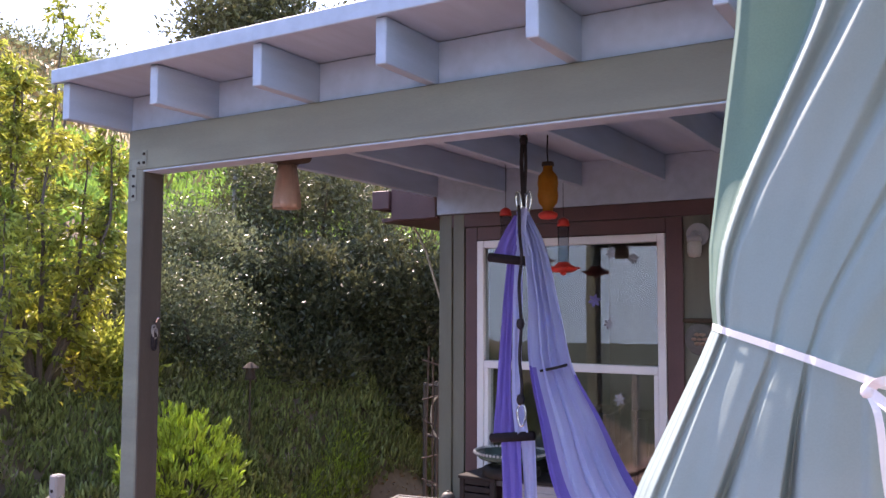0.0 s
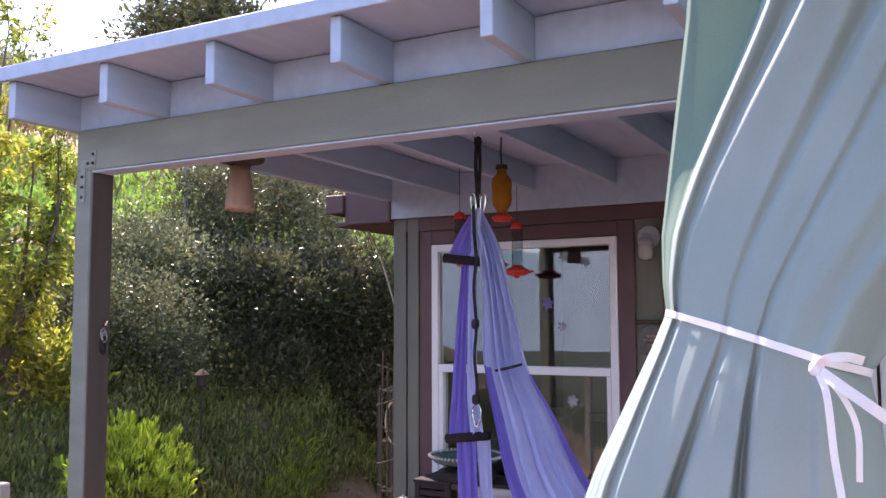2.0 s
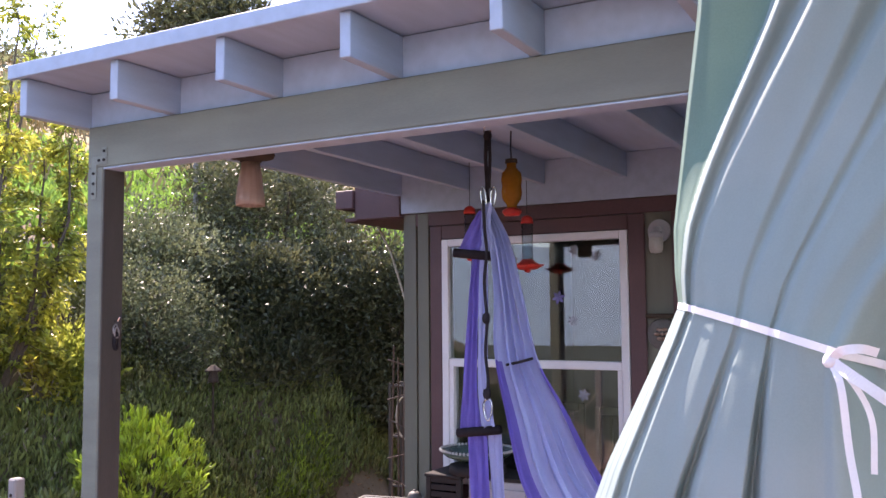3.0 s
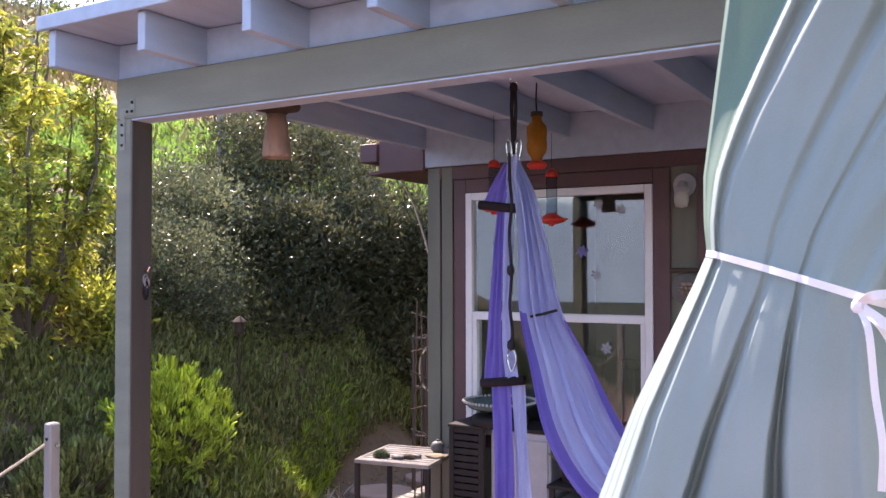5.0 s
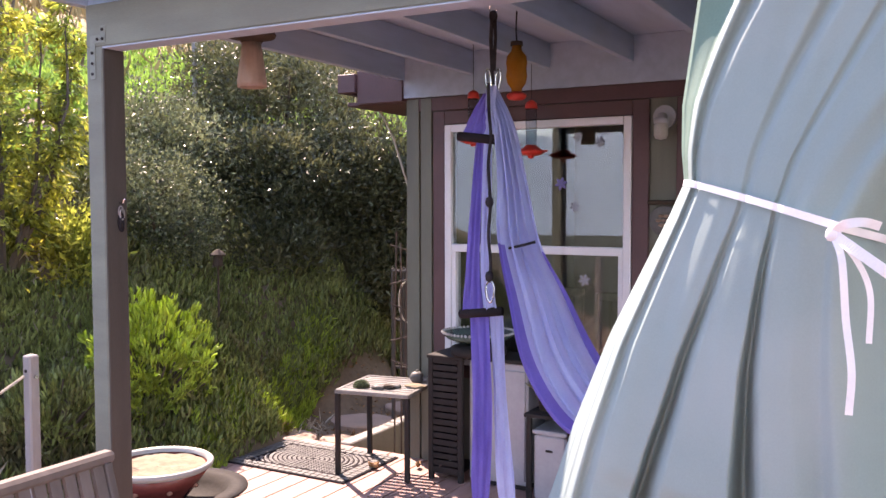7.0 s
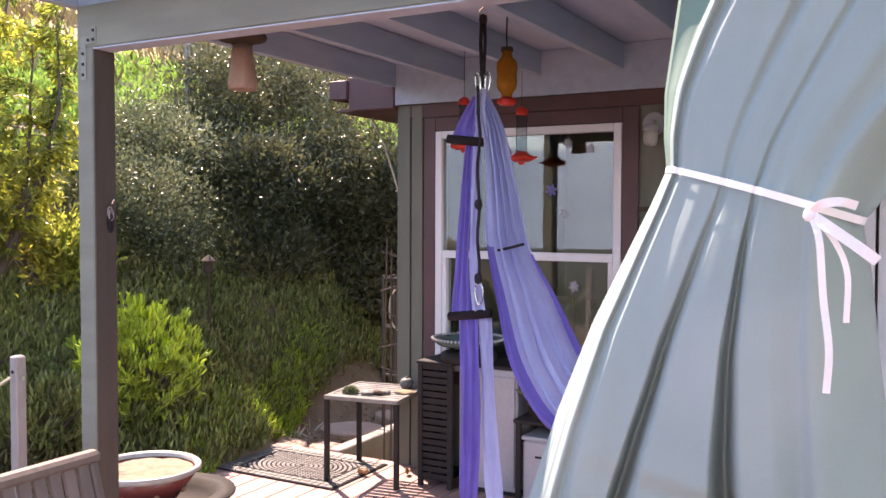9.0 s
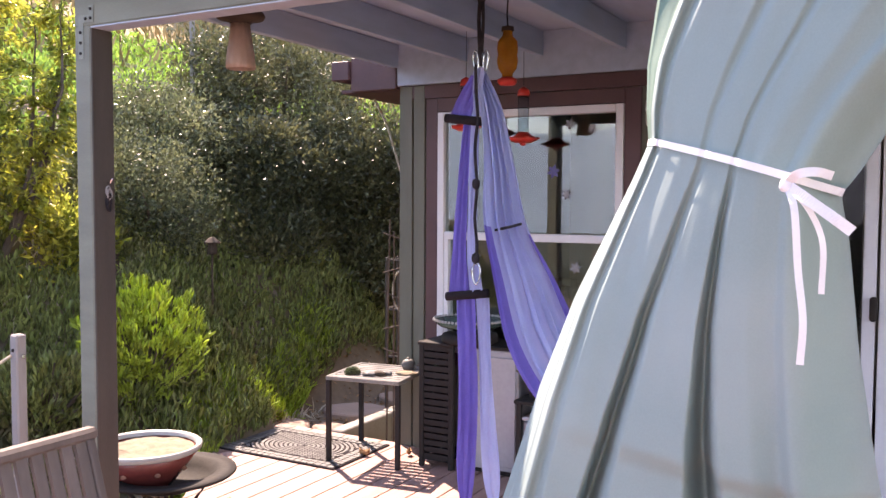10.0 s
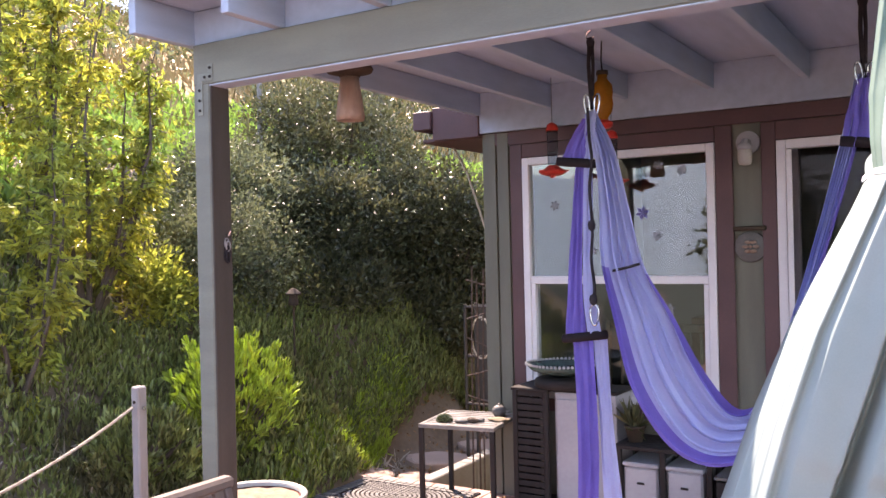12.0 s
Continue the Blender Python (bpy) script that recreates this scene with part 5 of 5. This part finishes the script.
# ---- fire pit and bowl ----
fx, fy, fz = -0.70, 0.96, 0.25
fp = thing("fire_pit", (fx, fy, -0.1), "round black steel fire pit tray on splayed legs", "fire pit")
part("tray", lathe([(0.0, fz - 0.09), (0.12, fz - 0.085), (0.22, fz - 0.045), (0.24, fz - 0.012), (0.315, fz - 0.012), (0.325, fz - 0.004), (0.322, fz + 0.004), (0.235, fz + 0.002), (0.21, fz - 0.035), (0.11, fz - 0.075), (0.0, fz - 0.08)], (fx, fy, 0), 48), M["soot"], fp, smooth=True)
for k in range(4):
    a = k * math.pi / 2 + 0.9
    part("leg", tube([(fx + 0.24 * math.cos(a), fy + 0.24 * math.sin(a), fz - 0.015), (fx + 0.12 * math.cos(a), fy + 0.12 * math.sin(a), fz - 0.16), (fx + 0.21 * math.cos(a), fy + 0.21 * math.sin(a), -0.02 if fx + 0.21 * math.cos(a) > -0.72 else -0.1)], 0.011, 7), M["soot"], fp)
bx, by, bz = -0.785, 0.905, 0.175
bw = thing("planter_bowl", (bx, by, bz), "wide red-glazed bowl with a cream rim full of sand", "bowl")
pb = part("bowl", lathe([(0.0, 0.0), (0.11, 0.0), (0.125, 0.02), (0.19, 0.10), (0.250, 0.185), (0.236, 0.188), (0.17, 0.12), (0.10, 0.05), (0.0, 0.04)], (bx, by, bz), 48), M["glaze"], bw, smooth=True)
part("rim", lathe([(0.246, 0.178), (0.260, 0.186), (0.264, 0.204), (0.254, 0.212), (0.238, 0.204), (0.232, 0.188)], (bx, by, bz), 48), M["rimglaze"], bw, "cream glazed rim", smooth=True)
g2 = random.Random(5)
rows = [[(bx + r * math.cos(a), by + r * math.sin(a), bz + 0.182 + 0.012 * noise.noise(Vector((r * 14 * math.cos(a), r * 14 * math.sin(a), 2)))) for a in np.linspace(0, 2 * math.pi, 41)] for r in (0.002, 0.05, 0.10, 0.15, 0.19, 0.234)]
part("sand", sheet(rows), M["cream"], bw, "pale coarse sand")
for k in range(8):
    a = k * math.pi / 4 + 0.3
    part("medallion", lathe([(0.0, -0.012), (0.012, -0.006), (0.014, 0.0), (0.010, 0.008), (0.0, 0.012)], (bx + 0.198 * math.cos(a), by + 0.198 * math.sin(a), bz + 0.105), 8), M["terracotta"], pb, smooth=True)


# ---- teak chair ----
def chair():
    c = thing("garden_chair", (0.40, -0.39, 0), "weathered slatted teak garden chair on the deck", "chair")
    ya, yb, zt = -0.655, -0.125, 0.800

    def lean(z):
        return 0.115 + (0.80 - z) * 0.30

    part("top_rail", box(lean(zt) - 0.028, lean(zt) + 0.024, ya - 0.012, yb + 0.012, zt - 0.022, zt + 0.018, 0.011), M["teak"], c, "rounded weathered top rail")
    for y in (ya + 0.02, yb - 0.02):
        part("back_post", box(-0.019, 0.019, y - 0.014, y + 0.014, -0.21, 0.21, 0.004, None, None), M["teak"], None)
        o = scene.collection.objects[-1]
        o.parent = c
        o.matrix_basis = Matrix.Translation((lean(0.58) - 0.40, y * 0 + (y + 0.39) - 0.0, 0.58)) @ Matrix.Rotation(-math.atan(0.30), 4, "Y") @ Matrix.Translation((0, -y, 0))
    n = 9
    for k in range(n):
        y = ya + 0.055 + k * (yb - ya - 0.11) / (n - 1)
        z0, z1 = 0.43, 0.785
        bm = bmesh.new()
        w = 0.019
        pts = [(lean(z), z) for z in np.linspace(z0, z1, 5)]
        rows = [[(x - 0.008, y - w, z), (x + 0.008, y - w, z), (x + 0.008, y + w, z), (x - 0.008, y + w, z), (x - 0.008, y - w, z)] for x, z in pts]
        sheet(rows, 0, bm)
        for f in bm.faces:
            f.smooth = False
        part("back_slat", bm, M["teak"], c)
    part("lower_rail", box(lean(0.42) - 0.014, lean(0.42) + 0.014, ya, yb, 0.40, 0.44, 0.004), M["teak"], c)
    for k in range(8):
        x = 0.275 + k * 0.054
        part("seat_slat", box(x, x + 0.044, ya + 0.01, yb - 0.01, 0.405, 0.425, 0.004), M["teak"], c)
    for x, y in ((0.26, ya + 0.01), (0.26, yb - 0.04), (0.66, ya + 0.01), (0.66, yb - 0.04)):
        part("leg", box(x, x + 0.034, y, y + 0.03, 0, 0.404, 0.004), M["teak"], c)
    for y in (ya + 0.005, yb - 0.03):
        part("seat_rail", box(0.25, 0.70, y, y + 0.025, 0.365, 0.404, 0.004), M["teak"], c)
    return c


chair()


# ---- canvas curtain ----
# left and right edges by height; pleats as (place above, at the tie, below; width above, below; depth above, below)
CW = [(2.60, 2.215, 3.30), (2.30, 2.19, 3.02), (2.11, 2.176, 2.85), (1.90, 2.150, 2.66), (1.77, 2.134, 2.53), (1.70, 2.134, 2.44), (1.652, 2.138, 2.395),
      (1.60, 2.117, 2.400), (1.50, 2.072, 2.410), (1.407, 2.030, 2.420), (1.253, 1.975, 2.445), (1.10, 1.930, 2.475), (0.80, 1.84, 2.53), (0.40, 1.72, 2.62), (0.01, 1.62, 2.70)]
# folds from the free edge to the gathered end as (place, depth): high up, at the tie, near the deck
FOLD_TOP = [(0.0, 0.084), (0.010, 0.074), (0.145, 0.100), (0.185, 0.012), (0.225, 0.034), (0.265, 0.0), (0.345, 0.014), (0.390, 0.034), (0.43, 0.008), (0.47, 0.010), (0.50, 0.020), (0.54, 0.006), (0.68, -0.006), (0.825, 0.016), (0.865, 0.008), (1.0, 0.10)]
FOLD_TIE = [(0.0, 0.06), (0.010, 0.045), (0.022, 0.022), (0.04, 0.0), (0.065, 0.012), (0.09, 0.0), (0.285, 0.003), (0.318, 0.009), (0.350, 0.002), (0.455, 0.002), (0.478, 0.008), (0.505, 0.001), (0.62, 0.0), (0.72, 0.008), (0.76, 0.002), (1.0, 0.08)]
FOLD_LOW = [(0.0, 0.09), (0.015, 0.055), (0.032, 0.022), (0.05, 0.0), (0.08, 0.014), (0.105, 0.0), (0.170, 0.010), (0.215, 0.105), (0.262, 0.0), (0.50, 0.0), (0.575, 0.130), (0.645, 0.0), (0.70, 0.004), (0.775, 0.030), (0.81, 0.004), (1.0, 0.10)]
TIE = 1.652


def smooth(t):
    t = min(1.0, max(0.0, t))
    return t * t * (3 - 2 * t)


def curtain_point(v, z, back=False, grow=0.0, flat=False):
    xl, xr = lerp_table(CW, z)
    tight = math.exp(-((z - TIE) / 0.07) ** 2)
    far = min(1.0, abs(z - TIE) / 0.42)
    w = smooth((z - TIE) / 0.50) if z > TIE else min(1.0, (TIE - z) / 0.66) ** 1.2
    knots = [(p + (q - p) * w, c + (e - c) * w) for (p, c), (q, e) in zip(FOLD_TIE, FOLD_TOP if z > TIE else FOLD_LOW)]
    k = 0
    while k < len(knots) - 2 and v > knots[k + 1][0]:
        k += 1
    (p, c), (q, e) = knots[k], knots[k + 1]
    d = c + (e - c) * smooth((v - p) / (q - p))
    if flat and 0.04 < v < 0.76:
        d *= 0.35
    d += 0.0 if flat else 0.007 * far * noise.noise(Vector((v * 5, z * 1.5, 4.0))) + 0.0026 * noise.noise(Vector((v * 16 + z * 2.0, z * 5, 1.0)))
    y = -0.755 - 0.15 * v * (1 if z > 1.2 else 0.75) + d - 0.020 * math.sin(math.pi * v) - grow
    if back:
        y = -0.565 - 0.15 * v + 0.05 * math.sin(9 * v + 2 * z) * far + (0.12 * math.sin(math.pi * v) + grow)
    x8 = xl + (xr - xl) * v
    x = 2.46 + (x8 - 2.46) * (y + 2.05) / 1.25
    return Vector((x, y, max(z - 0.078 * v * (tight + 0.35 * (1 - tight)) * (0 if z < 0.3 else 1), 0.012)))


cu = thing("curtain", (2.26, -0.70, 0), "pale mint canvas curtain tied back with white tape", "curtain")
vs_ = np.concatenate([np.linspace(0, 0.25, 150), np.linspace(0.253, 0.75, 130), np.linspace(0.755, 1, 50)])
zs_ = np.concatenate([np.linspace(2.6, 1.78, 64), np.linspace(1.77, 1.53, 30), np.linspace(1.51, 0.9, 46), np.linspace(0.86, 0.01, 14)])
# darker sage on the outer flap above the tie
def flap_face(i, j):
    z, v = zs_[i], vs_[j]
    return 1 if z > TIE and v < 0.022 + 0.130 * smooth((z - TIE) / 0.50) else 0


bm = sheet([[curtain_point(v, z) for v in vs_] for z in zs_], 0.0, None, flap_face)
# the gathered rear folds; above the tie the outer flap hangs free as a single layer
rows = []
for z in zs_:
    free = 0.16 * smooth((z - TIE - 0.02) / 0.08)
    rows.append([curtain_point(1.0, z)] + [curtain_point(v, z, True) for v in np.linspace(0.97, free + 0.03, 24)] + [curtain_point(free, z)])
part("cloth", sheet(rows, 0.0, bm), [M["canvas"], M["canvas_flap"]], cu, smooth=True)
vt_ = np.linspace(0, 1, 60)
bm = sheet([[curtain_point(v, z, False, 0.008, True) for v in vt_] + [curtain_point(v, z, True, 0.01) for v in np.linspace(0.97, 0.02, 24)] + [curtain_point(0, z, False, 0.008, True)] for z in (TIE + 0.0048, TIE - 0.0048)], 0.001)
for f in bm.faces:
    f.smooth = False
tie_band = part("tie_band", bm, M["tape"], cu, "white webbing tie")


def tape(pts, w, name, label=""):
    rows = []
    pts = smooth_rows([tuple(p) for p in pts], 30)
    for i, p in enumerate(pts):
        d = Vector(pts[min(i + 1, 29)]) - Vector(pts[max(i - 1, 0)])
        s = d.cross(Vector((-0.16, 0.987, 0.25 * math.sin(i * 0.3)))).normalized()
        rows.append([Vector(p) + s * w * k for k in (-0.5, 0.5)])
    bm = sheet(rows, 0.0009)
    for f in bm.faces:
        f.smooth = False
    part(name, bm, M["tape"], tie_band, label)


KN = Vector((2.342, -0.905, 1.583))
part("knot", lathe([(0.0, -0.009), (0.006, -0.008), (0.009, -0.003), (0.008, 0.004), (0.005, 0.008), (0.0, 0.009)], KN, 14), M["tape"], tie_band, "tied knot", smooth=True)
tape([KN, KN + Vector((0.014, -0.02, 0.012)), KN + Vector((0.034, -0.02, 0.015)), KN + Vector((0.052, -0.01, 0.010))], 0.011, "bow_tail", "white tape end")
tape([KN, KN + Vector((0.022, -0.025, -0.014)), KN + Vector((0.050, -0.03, -0.034)), KN + Vector((0.076, -0.03, -0.054))], 0.013, "bow_tail", "white tape end")
tape([KN, KN + Vector((0.012, -0.02, -0.03)), KN + Vector((0.018, -0.022, -0.10)), KN + Vector((0.026, -0.03, -0.16)), KN + Vector((0.024, -0.03, -0.212))], 0.0085, "bow_tail", "white tape end")
tape([KN, KN + Vector((0.026, 0.0, -0.03)), KN + Vector((0.042, 0.0, -0.07)), KN + Vector((0.042, 0.0, -0.13))], 0.007, "bow_tail", "white tape end")


# ---- gazebo that carries the curtain ----
gz = thing("gazebo", (2.30, -0.70, 0), "metal-framed garden gazebo with a pale canvas canopy", "gazebo")
for gx0, gy0 in ((2.30, -0.70), (5.70, -0.70), (2.30, -4.30), (5.70, -4.30)):
    part("post", box(gx0 - 0.025, gx0 + 0.025, gy0 - 0.025, gy0 + 0.025, 0 if gx0 < 4.5 else -0.15, 2.60, 0.005), M["bronze"], gz)
for a in ((2.276, 5.724, -0.724, -0.676), (2.276, 5.724, -4.324, -4.276), (2.276, 2.324, -4.274, -0.726), (5.676, 5.724, -4.274, -0.726)):
    part("rail", box(*a, 2.602, 2.64, 0.004), M["bronze"], gz)
bm = bmesh.new()
rim = [(2.24, -0.64), (5.76, -0.64), (5.76, -4.36), (2.24, -4.36)]
lo = [bm.verts.new((px, py, 2.50)) for px, py in rim]
ed = [bm.verts.new((px, py, 2.66)) for px, py in rim]
pk = bm.verts.new((4.0, -2.5, 3.35))
for k in range(4):
    bm.faces.new((lo[k], lo[(k + 1) % 4], ed[(k + 1) % 4], ed[k]))
    bm.faces.new((ed[k], ed[(k + 1) % 4], pk))
part("canopy", bm, M["canopy"], gz, "pale canvas canopy")
